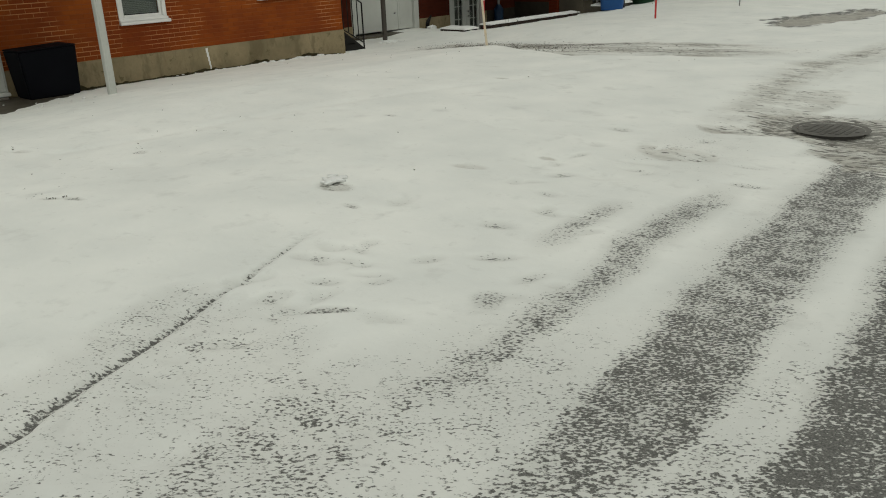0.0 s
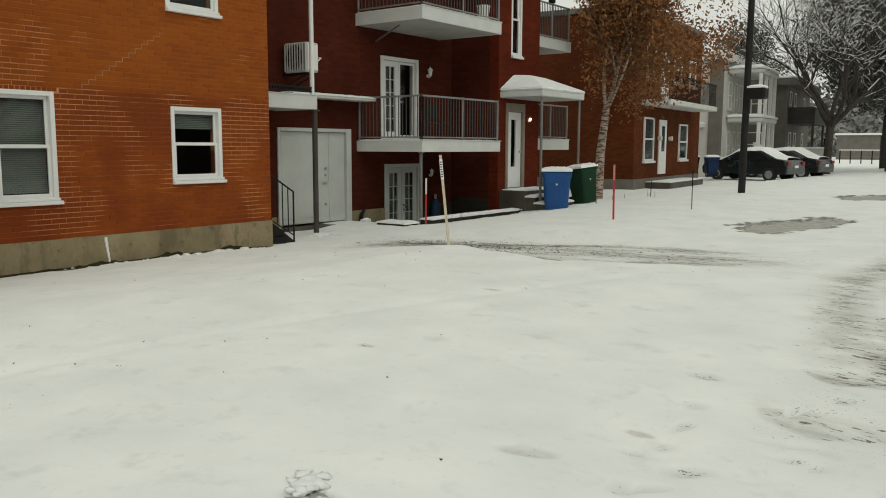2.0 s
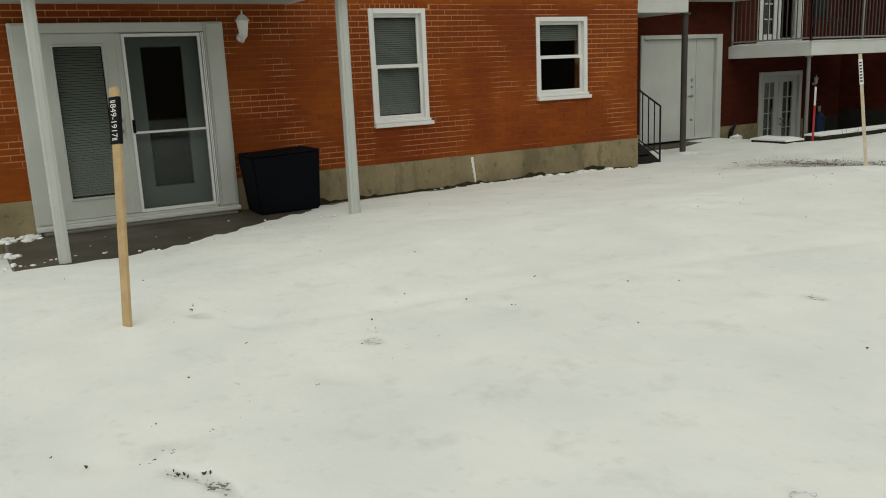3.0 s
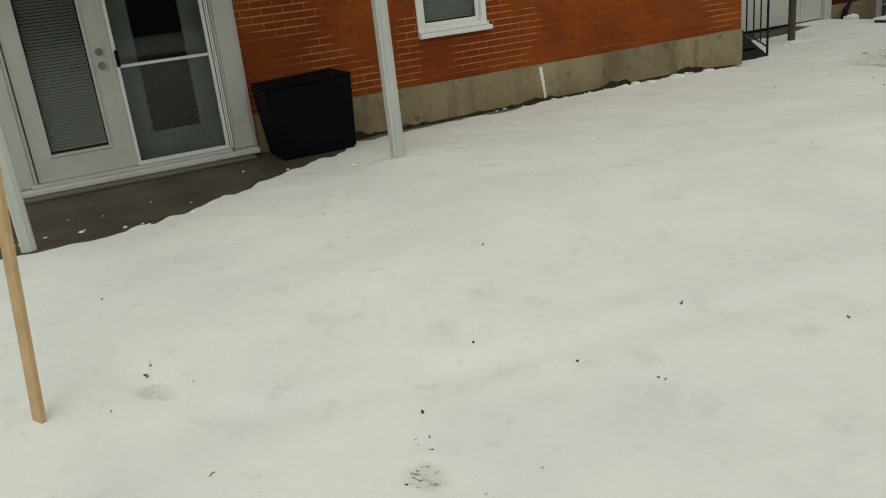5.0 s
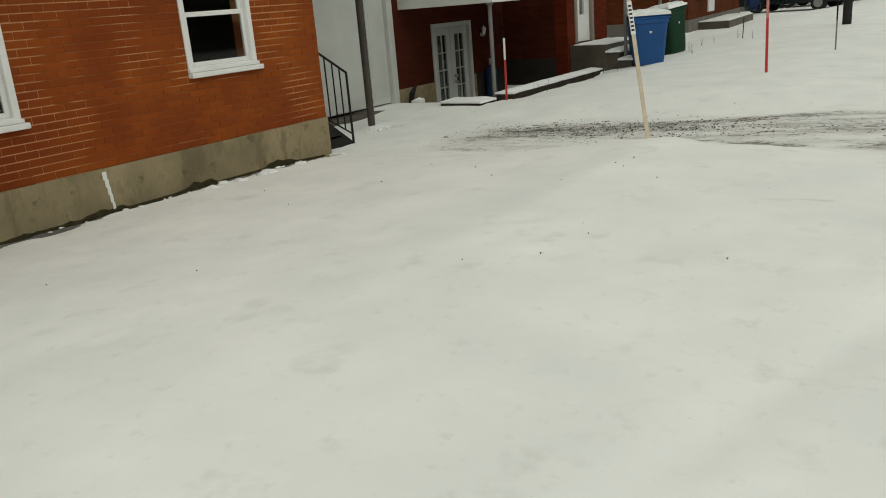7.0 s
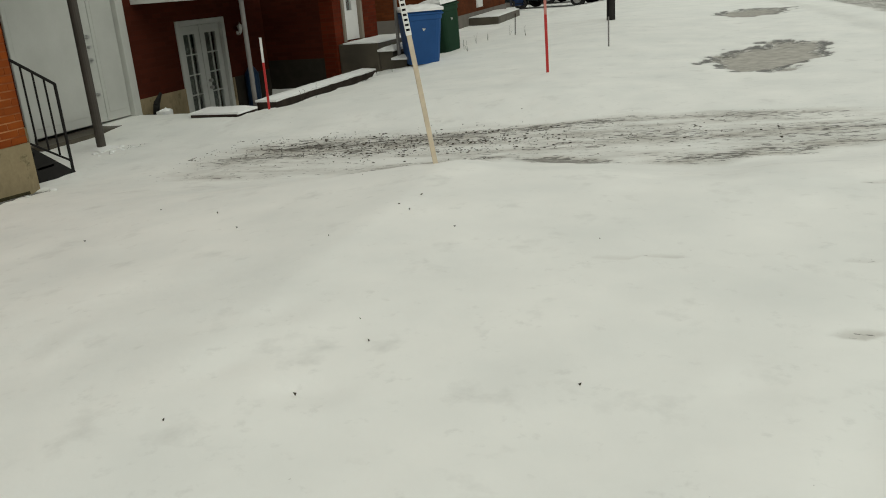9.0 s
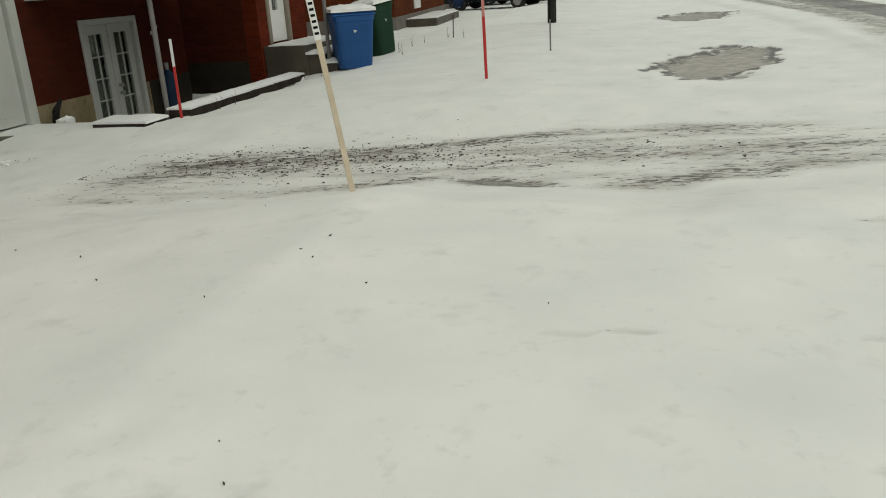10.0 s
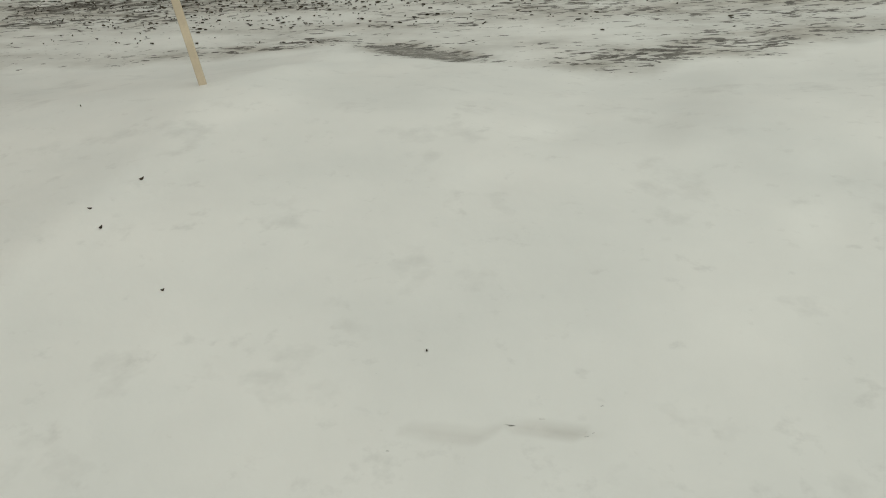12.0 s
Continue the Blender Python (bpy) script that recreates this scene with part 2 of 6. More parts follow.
SLAB = plain("wet_concrete_slab", (0.09, 0.078, 0.055), 0.55, big=2.0, fine=40, dirt=(0.05, 0.042, 0.032), bump=0.3)
WHITE = plain("white_paint", (0.53, 0.545, 0.51), 0.5, big=2.0, vary=0.12, bump=0.05)
TRIM = plain("white_vinyl", (0.78, 0.78, 0.76), 0.35, big=3.0, vary=0.08, bump=0.03)
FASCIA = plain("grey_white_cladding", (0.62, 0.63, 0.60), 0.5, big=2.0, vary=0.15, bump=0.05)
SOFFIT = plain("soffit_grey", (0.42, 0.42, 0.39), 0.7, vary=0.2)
# pale door darkened here: the dimness behind the storm glass is in its colour
DOORGREY = plain("shade_darkened_door", (0.13, 0.14, 0.135), 0.5, vary=0.12, bump=0.04)
DARKMETAL = plain("black_painted_steel", (0.014, 0.013, 0.012), 0.6, 0.0, vary=0.4, spec=0.2)
GREYMETAL = plain("grey_painted_steel", (0.22, 0.21, 0.20), 0.5, 0.2, vary=0.3)
RAILGREY = plain("galvanised_rail", (0.30, 0.29, 0.28), 0.5, 0.3, vary=0.3)
PICKET = plain("dark_grey_picket", (0.085, 0.08, 0.076), 0.6, 0.0, vary=0.3, spec=0.25)
BLACK = plain("black_plastic", (0.004, 0.0045, 0.007), 0.75, vary=0.3, bump=0.08, spec=0.08)
BLUE = plain("blue_plastic", (0.018, 0.085, 0.26), 0.55, vary=0.25, bump=0.06, spec=0.25)
GREEN = plain("green_plastic", (0.010, 0.042, 0.020), 0.6, vary=0.25, bump=0.06, spec=0.2)
LATH = plain("pine_lath", (0.62, 0.43, 0.225), 0.75, big=6, fine=90, vary=0.35, bump=0.2)
TIMBER = plain("dark_wet_timber", (0.045, 0.035, 0.028), 0.9, big=4, vary=0.4, bump=0.4, spec=0.15)
REDPLASTIC = plain("red_marker_paint", (0.50, 0.025, 0.025), 0.45, vary=0.2)
# near-black stand-in for unlit rooms: their dimness is in the colour
INSIDE = plain("shade_dark_room", (0.035, 0.035, 0.03), 0.9, vary=0.2)
PANE_BACKING = plain("grey_pane_backing", (0.17, 0.175, 0.155), 0.9, big=9, vary=0.35)
# white slats toned down to carry the dimness behind the panes
BLIND = plain("shade_darkened_blind", (0.235, 0.245, 0.225), 0.6, vary=0.1)
STONE = plain("pale_siding", (0.62, 0.60, 0.55), 0.8, vary=0.2)
TAUPE = plain("taupe_siding", (0.17, 0.155, 0.135), 0.8, vary=0.25)
CHARCOAL = plain("charcoal_siding", (0.075, 0.07, 0.065), 0.8, vary=0.3)
BARK = plain("dark_bark", (0.06, 0.05, 0.042), 0.9, big=5, fine=30, vary=0.45, bump=0.6)
POLEWOOD = plain("tarred_pole", (0.02, 0.018, 0.016), 0.9, big=4, vary=0.35, bump=0.3)
BIRCH = birch_material()
POSTGREY = plain("brown_grey_steel", (0.075, 0.066, 0.056), 0.6, 0.0, vary=0.35, spec=0.25)
# for the added wall behind the camera that darkens reflections
UNSEEN_WALL = plain("unseen_wall_brown", (0.10, 0.075, 0.06), 0.9, vary=0.3)
PAINT1 = plain("dark_green_car_paint", (0.018, 0.028, 0.028), 0.25, 0.3, vary=0.2, bump=0, coat=0.8)
PAINT2 = plain("black_car_paint", (0.02, 0.02, 0.022), 0.25, 0.3, vary=0.2, bump=0, coat=0.8)
TYRE = plain("tyre_rubber", (0.02, 0.02, 0.02), 0.85)
ALLOY = plain("alloy_rim", (0.5, 0.5, 0.5), 0.35, 0.8)
TAIL = plain("red_lamp_lens", (0.25, 0.015, 0.012), 0.2)
LAMPGLASS = plain("frosted_lamp_glass", (0.75, 0.74, 0.70), 0.3, vary=0.05)
IRON = plain("cast_iron", (0.17, 0.165, 0.15), 0.8, 0.0, fine=60, vary=0.4, bump=0.5)
OCHRE = leaf_material("withered_leaves", (0.30, 0.118, 0.030), (0.13, 0.06, 0.02))
PINE = leaf_material("dark_evergreen", (0.055, 0.058, 0.045), (0.12, 0.118, 0.10))
DEBRIS = plain("dead_leaf", (0.10, 0.088, 0.066), 0.9, big=9, fine=60, vary=0.6, bump=0.2, spec=0.1)
BULB = bpy.data.materials.new("lit_bulb")
BULB.use_nodes = True
BULB.node_tree.nodes["Principled BSDF"].inputs["Emission Color"].default_value = (1, 0.9, 0.7, 1)
BULB.node_tree.nodes["Principled BSDF"].inputs["Emission Strength"].default_value = 6.0


# ---- building helpers ----
ORIGIN = {}


def thing(name, label, category, at=(0, 0, 0), group="", kind=""):
    """An empty at the thing's base, to which parts are added in world places."""
    ob = tagged(new(name), label, category, group, kind)
    ob.location = at
    ORIGIN[ob.name] = Vector(at)
    return ob


def mesh_of(name, bm, material):
    bmesh.ops.recalc_face_normals(bm, faces=bm.faces)
    me = bpy.data.meshes.new(name)
    bm.to_mesh(me)
    bm.free()
    me.materials.append(material)
    return me


def part(name, bm, material, parent, label=""):
    o = ORIGIN[parent.name]
    bmesh.ops.translate(bm, verts=bm.verts, vec=-o)
    ob = new(name, mesh_of(name, bm, material))
    ob.parent = parent
    ORIGIN[ob.name] = o.copy()
    if label:
        ob["label"] = label
    return ob


def solid(name, bm, material, label="", category="", group="", kind=""):
    """A thing of one mesh, in world places; its origin lies at its base."""
    lo = [min(v.co[i] for v in bm.verts) for i in range(3)]
    hi = [max(v.co[i] for v in bm.verts) for i in range(3)]
    o = Vector(((lo[0] + hi[0]) / 2, (lo[1] + hi[1]) / 2, lo[2]))
    bmesh.ops.translate(bm, verts=bm.verts, vec=-o)
    ob = tagged(new(name, mesh_of(name, bm, material)), label, category, group, kind)
    ob.location = o
    ORIGIN[ob.name] = o
    return ob


def box(bm, x0, x1, y0, y1, z0, z1, bev=0.0):
    made = bmesh.ops.create_cube(bm, size=1.0)["verts"]
    for v in made:
        v.co = Vector(((x0 + x1) / 2 + v.co.x * (x1 - x0), (y0 + y1) / 2 + v.co.y * (y1 - y0), (z0 + z1) / 2 + v.co.z * (z1 - z0)))
    if bev:
        edges = list({e for v in made for e in v.link_edges})
        bmesh.ops.bevel(bm, geom=edges, offset=bev, segments=1, affect="EDGES")
    return bm


def one_box(*a, **k):
    return box(bmesh.new(), *a, **k)


def tube(bm, p, q, r0, r1=None, n=10, caps=True):
    """A tapered round bar from p to q."""
    p, q, r1 = Vector(p), Vector(q), r0 if r1 is None else r1
    d = (q - p).normalized()
    u = d.orthogonal().normalized()
    w = d.cross(u)
    rings = [[bm.verts.new(c + r * (math.cos(a) * u + math.sin(a) * w)) for a in (2 * math.pi * i / n for i in range(n))] for c, r in ((p, r0), (q, r1))]
    for i in range(n):
        bm.faces.new((rings[0][i], rings[0][(i + 1) % n], rings[1][(i + 1) % n], rings[1][i]))
    if caps:
        bm.faces.new(rings[0][::-1])
        bm.faces.new(rings[1])
    return bm


def prism(bm, pts, axis, a, b):
    """A polygon, in the plane across the axis, drawn out from a to b."""
    def place(p, v):
        return {"x": (v, *p), "y": (p[0], v, p[1]), "z": (*p, v)}[axis]
    lo, hi = [bm.verts.new(place(p, a)) for p in pts], [bm.verts.new(place(p, b)) for p in pts]
    n = len(pts)
    bm.faces.new(lo[::-1])
    bm.faces.new(hi)
    for i in range(n):
        bm.faces.new((lo[i], lo[(i + 1) % n], hi[(i + 1) % n], hi[i]))
    return bm


def snow_pad(x0, x1, y0, y1, z, thick, seed=1, step=0.12, over=0.01):
    """A soft cover of snow with an uneven rim."""
    bm = bmesh.new()
    nx, ny = max(3, round((x1 - x0) / step)), max(3, round((y1 - y0) / step))
    nx, ny = min(nx, 40), min(ny, 40)
    top, low = {}, {}
    for i in range(nx + 1):
        for j in range(ny + 1):
            u, v = i / nx, j / ny
            edge = min(u * (x1 - x0), (1 - u) * (x1 - x0), v * (y1 - y0), (1 - v) * (y1 - y0))
            wob = noise.noise(Vector((i * 0.9 + seed * 7.3, j * 0.9, seed)))
            rim = over * (1 + wob) if edge == 0 else 0
            x = x0 + u * (x1 - x0) + (rim if i == nx else -rim if i == 0 else 0)
            y = y0 + v * (y1 - y0) + (rim if j == ny else -rim if j == 0 else 0)
            h = thick * (0.45 + 0.55 * min(1, edge / max(0.05, thick)) + 0.22 * wob)
            top[i, j] = bm.verts.new((x, y, z + h))
            if edge == 0:
                low[i, j] = bm.verts.new((x, y, z - 0.004))
    for i in range(nx):
        for j in range(ny):
            bm.faces.new((top[i, j], top[i + 1, j], top[i + 1, j + 1], top[i, j + 1]))
    ring = [(i, 0) for i in range(nx)] + [(nx, j) for j in range(ny)] + [(i, ny) for i in range(nx, 0, -1)] + [(0, j) for j in range(ny, 0, -1)]
    for a, b in zip(ring, ring[1:] + ring[:1]):
        bm.faces.new((top[a], low[a], low[b], top[b]))
    bm.faces.new([low[a] for a in ring])
    return bm


def slab_with_holes(a0, a1, z0, z1, holes, plane, d0, d1):
    """A wall from a0 to a1 along y (plane x) or x (plane y), thick from d0 to d1, with openings through it."""
    bm = bmesh.new()
    us = sorted({a0, a1, *(v for h in holes for v in h[:2] if a0 < v < a1)})
    zs = sorted({z0, z1, *(v for h in holes for v in h[2:] if z0 < v < z1)})
    for u, v in zip(us, us[1:]):
        for z, w in zip(zs, zs[1:]):
            if not any(h[0] <= (u + v) / 2 <= h[1] and h[2] <= (z + w) / 2 <= h[3] for h in holes):
                box(bm, d0, d1, u, v, z, w) if plane == "x" else box(bm, u, v, d0, d1, z, w)
    bmesh.ops.remove_doubles(bm, verts=bm.verts, dist=1e-5)
    return bm


def structure(name, bm, material, label, category="wall"):
    return solid(name, bm, material, label, category, kind="structure")


# ---- the lie of the land ----
def ss(a, b, x):
    t = np.clip((np.asarray(x, float) - a) / (b - a), 0, 1)
    return t * t * (3 - 2 * t)


LATTICE = np.random.RandomState(7).rand(256, 256)


def soft_noise(x, y, size):
    u, v = np.asarray(x, float) / size + 40.3, np.asarray(y, float) / size + 71.7
    i, j = np.floor(u).astype(int), np.floor(v).astype(int)
    a, b = u - i, v - j
    a, b = a * a * (3 - 2 * a), b * b * (3 - 2 * b)
    g = lambda p, q: LATTICE[p % 256, q % 256]
    return (g(i, j) * (1 - a) + g(i + 1, j) * a) * (1 - b) + (g(i, j + 1) * (1 - a) + g(i + 1, j + 1) * a) * b - 0.5


def drive_edge(x):
    """Where the lawn's snow ends at the shovelled drive."""
    return np.interp(x, [1.0, 1.9, 2.4, 3.6, 4.1, 4.55, 4.85, 5.35, 5.65, 6.05, 6.35, 6.65, 7.1, 7.5, 9], [0.30, 0.08, 0.12, 0.35, 0.48, 0.62, 0.42, 0.40, 0.28, 0.12, 0.14, 0.36, 0.47, 0.72, 1.0])


def land(x, y):
    """The height of the snow at a place."""
    x, y = np.asarray(x, float), np.asarray(y, float)
    lawn = np.interp(x, [-4, 0, 2, 4.5, 7.5, 9.5, 11], [-0.26, -0.24, -0.07, 0.14, 0.12, 0.05, 0]) - 0.13 * ss(-5, -8.5, y) * ss(9.0, 5.5, x)
    drive = np.interp(x, [-4, 0, 2, 5, 8, 10], [-0.33, -0.30, -0.24, -0.14, -0.04, 0])
    far = np.interp(x, [-4, 0, 1.3, 4, 6.5, 9], [-0.25, -0.22, -0.08, 0.03, -0.05, 0]) + 0.15 * ss(5, 14, y)
    wob = 0.16 * soft_noise(x, y, 0.7) + 0.10 * soft_noise(x, y, 0.2)
    fall = y - drive_edge(x) + 0.4 * wob
    k1, k2 = 0.6 * np.clip((fall + 1.30) / 1.35, 0, 1) + 0.4 * ss(-1.30, 0.05, fall), ss(2.5, 3.9, y + wob)
    h = lawn * (1 - k1) + (drive * (1 - k2) + far * k2) * k1
    well = ss(-0.06, -0.16, x) * ss(4.30, 4.42, y) * ss(8.24, 8.08, y)
    return h * (1 - well) - 1.06 * well


def ground_z(x, y):
    return float(land(x, y))


# ---- ground ----
def blob(x, y, cx, cy, rx, ry, turn=0.0, soft=0.35):
    c, s = math.cos(radians(turn)), math.sin(radians(turn))
    u, v = (c * (x - cx) + s * (y - cy)) / rx, (-s * (x - cx) + c * (y - cy)) / ry
    r = np.sqrt(u * u + v * v) + 0.5 * soft_noise(x, y, 0.35) + 0.25 * soft_noise(x, y, 0.12)
    return ss(1 + soft, 1 - soft, r)


def make_ground():
    def steps(*runs):
        out = []
        for a, b, d in runs:
            out += list(np.arange(a, b - 1e-6, d))
        return np.array(out + [runs[-1][1]])
    xs = steps((-900, -100, 200), (-100, -20, 20), (-20, -4, 2), (-4, -0.2, 0.2), (-0.2, 0.5, 0.03), (0.5, 3, 0.1), (3, 9.2, 0.05), (9.2, 12.6, 0.028), (12.6, 13.6, 0.05), (13.6, 20, 0.4), (20, 100, 20), (100, 900, 200))
    ys = steps((-900, -100, 200), (-100, -20, 20), (-20, -11.5, 0.5), (-11.5, -5.2, 0.028), (-5.2, -0.8, 0.05), (-0.8, 3.2, 0.035), (3.2, 8, 0.08), (8, 20, 0.15), (20, 60, 2), (60, 200, 20), (200, 1000, 200))
    x, y = np.meshgrid(xs, ys, indexing="ij")
    near = ss(-25, -12, y) * ss(40, 20, y) * ss(-6, -3, x) * ss(22, 14, x)
    z = land(x, y) + near * (0.014 * soft_noise(x, y, 0.9) + 0.010 * soft_noise(x, y, 0.3) + (0.005 + 0.010 * ss(4.5, 1.5, x)) * soft_noise(x, y, 0.12))
    u = x + 0.10 * (y + 8) + 0.10 * soft_noise(x, y, 0.8) + 0.05 * soft_noise(x, y, 0.22)
    live = 0.35 + 1.3 * np.clip(soft_noise(x, y, 1.1) + 0.5, 0, 1)
    band = lambda a, b, w: ss(a - w, a + w, u) * ss(b + w, b - w, u)
    parts = (
        0.50 * band(10.70, 13.6, 0.35) * ss(-7.0, -9.2, y), 0.60 * band(10.92, 11.22, 0.12) * ss(-5.4, -6.4, y) * ss(-10.6, -9.0, y),
        0.62 * band(10.50, 11.30, 0.2) * ss(-8.6, -9.6, y), 0.74 * band(11.50, 12.06, 0.12), 0.40 * band(11.4, 12.1, 0.15), 0.90 * band(12.24, 13.6, 0.10), 0.70 * band(12.0, 12.3, 0.1) * ss(-7.8, -9.2, y),
        0.42 * band(12.0, 12.3, 0.1) * ss(-6.5, -8.5, y), 0.50 * band(10.50, 10.72, 0.10) * ss(-6.3, -6.8, y) * ss(-7.9, -7.2, y), 0.30 * band(10.35, 10.85, 0.2) * ss(-3, 0, y), 0.30 * band(10.0, 11.0, 0.3) * ss(-7.0, -5.0, y) * ss(-2.5, -5.0, y))
    streets = np.max(parts, axis=0) * (0.74 + 0.26 * live)
    lo, hi = drive_edge(x) + 0.10 * soft_noise(x, y, 0.3), np.interp(x, [0.7, 1.3, 2.1, 2.8, 4.4, 5.4, 7.3, 9], [1.9, 2.2, 2.4, 2.5, 2.7, 2.75, 2.6, 2.2])
    inside = ss(-0.04, 0.22, y - lo) * ss(0.15, -0.35, y - hi + 0.3 * soft_noise(x, y, 0.5)) * ss(0.7, 1.7, x) * ss(9.4, 6.6, x)
    # crumbly shovel rows at the house end, thin wiped streaks towards the street
    row = lambda c, w: np.exp(-(((y - c - 0.10 * soft_noise(x, y, 0.9)) / w) ** 2))
    mid = np.interp(x, [1.0, 2.5, 4.3, 5.3, 7.0], [1.45, 1.80, 2.15, 2.40, 2.45])
    heap = np.maximum.reduce([row(mid, 0.20) * ss(6.2, 4.6, x), 0.9 * row(mid - 0.42, 0.14) * ss(5.0, 3.6, x), 0.75 * row(lo + 0.22, 0.13) * ss(2.6, 3.4, x) * ss(4.9, 4.2, x), 0.8 * row(lo + 0.30, 0.22) * ss(5.6, 6.0, x), 0.75 * row(mid - 0.9, 0.30) * ss(5.2, 5.8, x), 0.75 * row(mid + 0.1, 0.22) * ss(4.6, 5.2, x)])
    dirt = inside * (0.34 + 0.50 * heap + 0.34 * soft_noise(x * 0.30, y * 2.4, 0.22) + 0.30 * soft_noise(x * 0.8, y * 1.4, 0.6))
    dirt = np.clip(dirt, 0, 0.86)
    slush = 0.8 * (inside > 0.02)
    bare = np.maximum(streets, dirt)
    for cx, cy, rx, ry, turn, how, sl in (
        (10.82, -3.60, 0.80, 0.62, 0, 0.92, 0.85), (11.4, -4.0, 0.5, 1.0, 0, 0.70, 0.6), (10.22, -4.10, 0.42, 0.18, 25, 0.60, 0.7), (10.2, -2.5, 0.3, 0.9, 8, 0.42, 0.7), (10.12, -5.2, 0.36, 0.22, 0, 0.44, 0.5),
        (5.05, 0.62, 0.42, 0.13, -20, 0.95, 0.30), (6.98, 7.2, 0.72, 1.65, -14, 1.05, 1.0), (6.95, 15.9, 0.85, 1.5, 0, 1.0, 0.9), (2.3, 1.7, 1.1, 0.50, 0, 0.66, 0.8),
        (9.7, 15, 0.5, 5.0, 3, 0.66, 0.3), (9.7, 3.0, 0.28, 1.2, 0, 0.45, 0.6), (10.3, -9.9, 0.7, 0.9, 0, 0.40, 0.0), (10.30, -8.88, 0.16, 0.04, 40, 0.72, 0.0), (9.75, -9.5, 0.25, 0.5, 20, 0.44, 0.0), (10.8, -8.3, 0.12, 0.14, 0, 0.55, 0.0),
        (8.74, -7.54, 0.14, 0.10, 0, 0.52, 0.3), (9.15, -6.55, 0.14, 0.06, 20, 0.50, 0.4), (9.45, -5.97, 0.09, 0.05, 0, 0.50, 0.5), (10.6, -7.2, 0.12, 0.05, 50, 0.46, 0.0),
        (7.24, -8.92, 0.09, 0.03, 30, 0.62, 0.0), (7.40, -8.84, 0.11, 0.03, 10, 0.64, 0.0), (7.3, -5.62, 0.07, 0.05, 0, 0.52, 0.2), (9.17, -7.76, 0.07, 0.04, 0, 0.60, 0.2),
        # the blob at (5.1, -8.33) greys the snow for a dent's shadow
        (10.15, -9.45, 0.16, 0.05, 60, 0.52, 0.0), (9.95, -8.95, 0.10, 0.05, 60, 0.46, 0.0), (5.1, -8.33, 0.12, 0.06, 30, 0.30, 0.5), (6.25, -7.72, 0.07, 0.05, 0, 0.52, 0.2),
        (6.8, -3.27, 0.10, 0.04, 20, 0.42, 0.5), (6.1, -2.55, 0.10, 0.04, 0, 0.34, 0.6), (5.88, -2.6, 0.08, 0.04, 0, 0.30, 0.6), (6.9, -2.5, 0.06, 0.04, 0, 0.40, 0.4), (7.2, -1.1, 0.10, 0.04, 0, 0.44, 0.4),
    ):
        k = blob(x, y, cx, cy, rx, ry, turn)
        bare, slush = np.maximum(bare, how * k), np.where(k * how > 0.2, np.maximum(slush * (1 - k), sl * ss(0.35, 0.85, k)), slush)
        if how > 0.99:
            rim = np.exp(-(((k - 0.5) / 0.22) ** 2)) * (soft_noise(x, y, 0.3) > -0.18)
            bare, slush = np.where(rim > 0.4, 0.55 + 0.5 * rim, bare), np.where(rim > 0.4, 0.0, slush)
        z = z - (0.045 if how > 0.99 else 0.018) * k * min(1, how)
    # a slushy trail along the street, and the grit of the kerb showing through
    middle = np.interp(y, [-4.5, -0.7, 1.6, 4.1, 12.5, 30], [10.15, 9.40, 9.40, 9.66, 9.62, 9.3])
    trail = np.exp(-(((x - middle) / (0.30 + 0.12 * soft_noise(x, y, 1.3))) ** 2)) * ss(-4.5, -3.0, y) * ss(28, 16, y) * (0.45 + 0.75 * np.clip(soft_noise(x * 2.0, y * 0.8, 0.5) + 0.5, 0, 1))
    bare, slush = np.maximum(bare, 0.62 * trail), np.where(trail > 0.12, np.maximum(slush, 0.6), slush)
    off = np.abs((x - 10.385) + 0.408 * (y + 10.75) - 0.03 * soft_noise(x, y, 0.3)) / (0.016 + 0.024 * ss(-8.4, -10.6, y)) 
    kerb = np.exp(-off**2) * ss(-8.0, -8.5, y) * ss(-11.2, -10.8, y)
    bare, slush = np.maximum(bare, 0.98 * kerb), np.where(kerb > 0.2, 0.0, slush)
    z = z - 0.03 * kerb
    # scuffed dents strewn along the street edge
    rk = random.Random(31)
    for i in range(64):
        u = rk.random()
        px, py = 10.55 - 0.95 * u + rk.gauss(0, 0.30), -10.6 + 2.4 * u + rk.gauss(0, 0.25)
        if i > 36:
            px, py = rk.uniform(9.3, 11.2), rk.uniform(-8.4, -4.5)
        k = blob(x, y, px, py, rk.uniform(0.04, 0.13), rk.uniform(0.03, 0.07), rk.uniform(-50, 50) + 40, 0.9)
        bare = np.maximum(bare, rk.uniform(0.42, 0.60) * k)
        slush = np.where(k > 0.15, 0.0, slush)
        z = z - 0.02 * k
    # the thawed gap at the wall foot, the trench before the timber edge, the bare floor of the sunken entrance
    gap = ss(0.22, 0.17, x - 0.26 * soft_noise(x, y, 0.5) - 0.10 * soft_noise(x, y, 0.15)) * ss(-0.1, 0.0, x) * ss(-6.0, -5.6, y) * ss(0.0, -0.1, y)
    trench = ss(0.15, 0.2, x) * ss(0.48, 0.28, x + 0.5 * soft_noise(x, y, 0.4)) * ss(4.3, 4.6, y) * ss(8.2, 7.9, y)
    sunk = ss(-0.06, -0.16, x) * ss(4.30, 4.42, y) * ss(8.24, 8.08, y)
    z = z - 0.02 * gap - 0.11 * trench
    for k in (gap, 0.9 * trench, sunk):
        bare, slush = np.maximum(bare, 1.05 * k), np.where(k > 0.15, 0.0, slush)
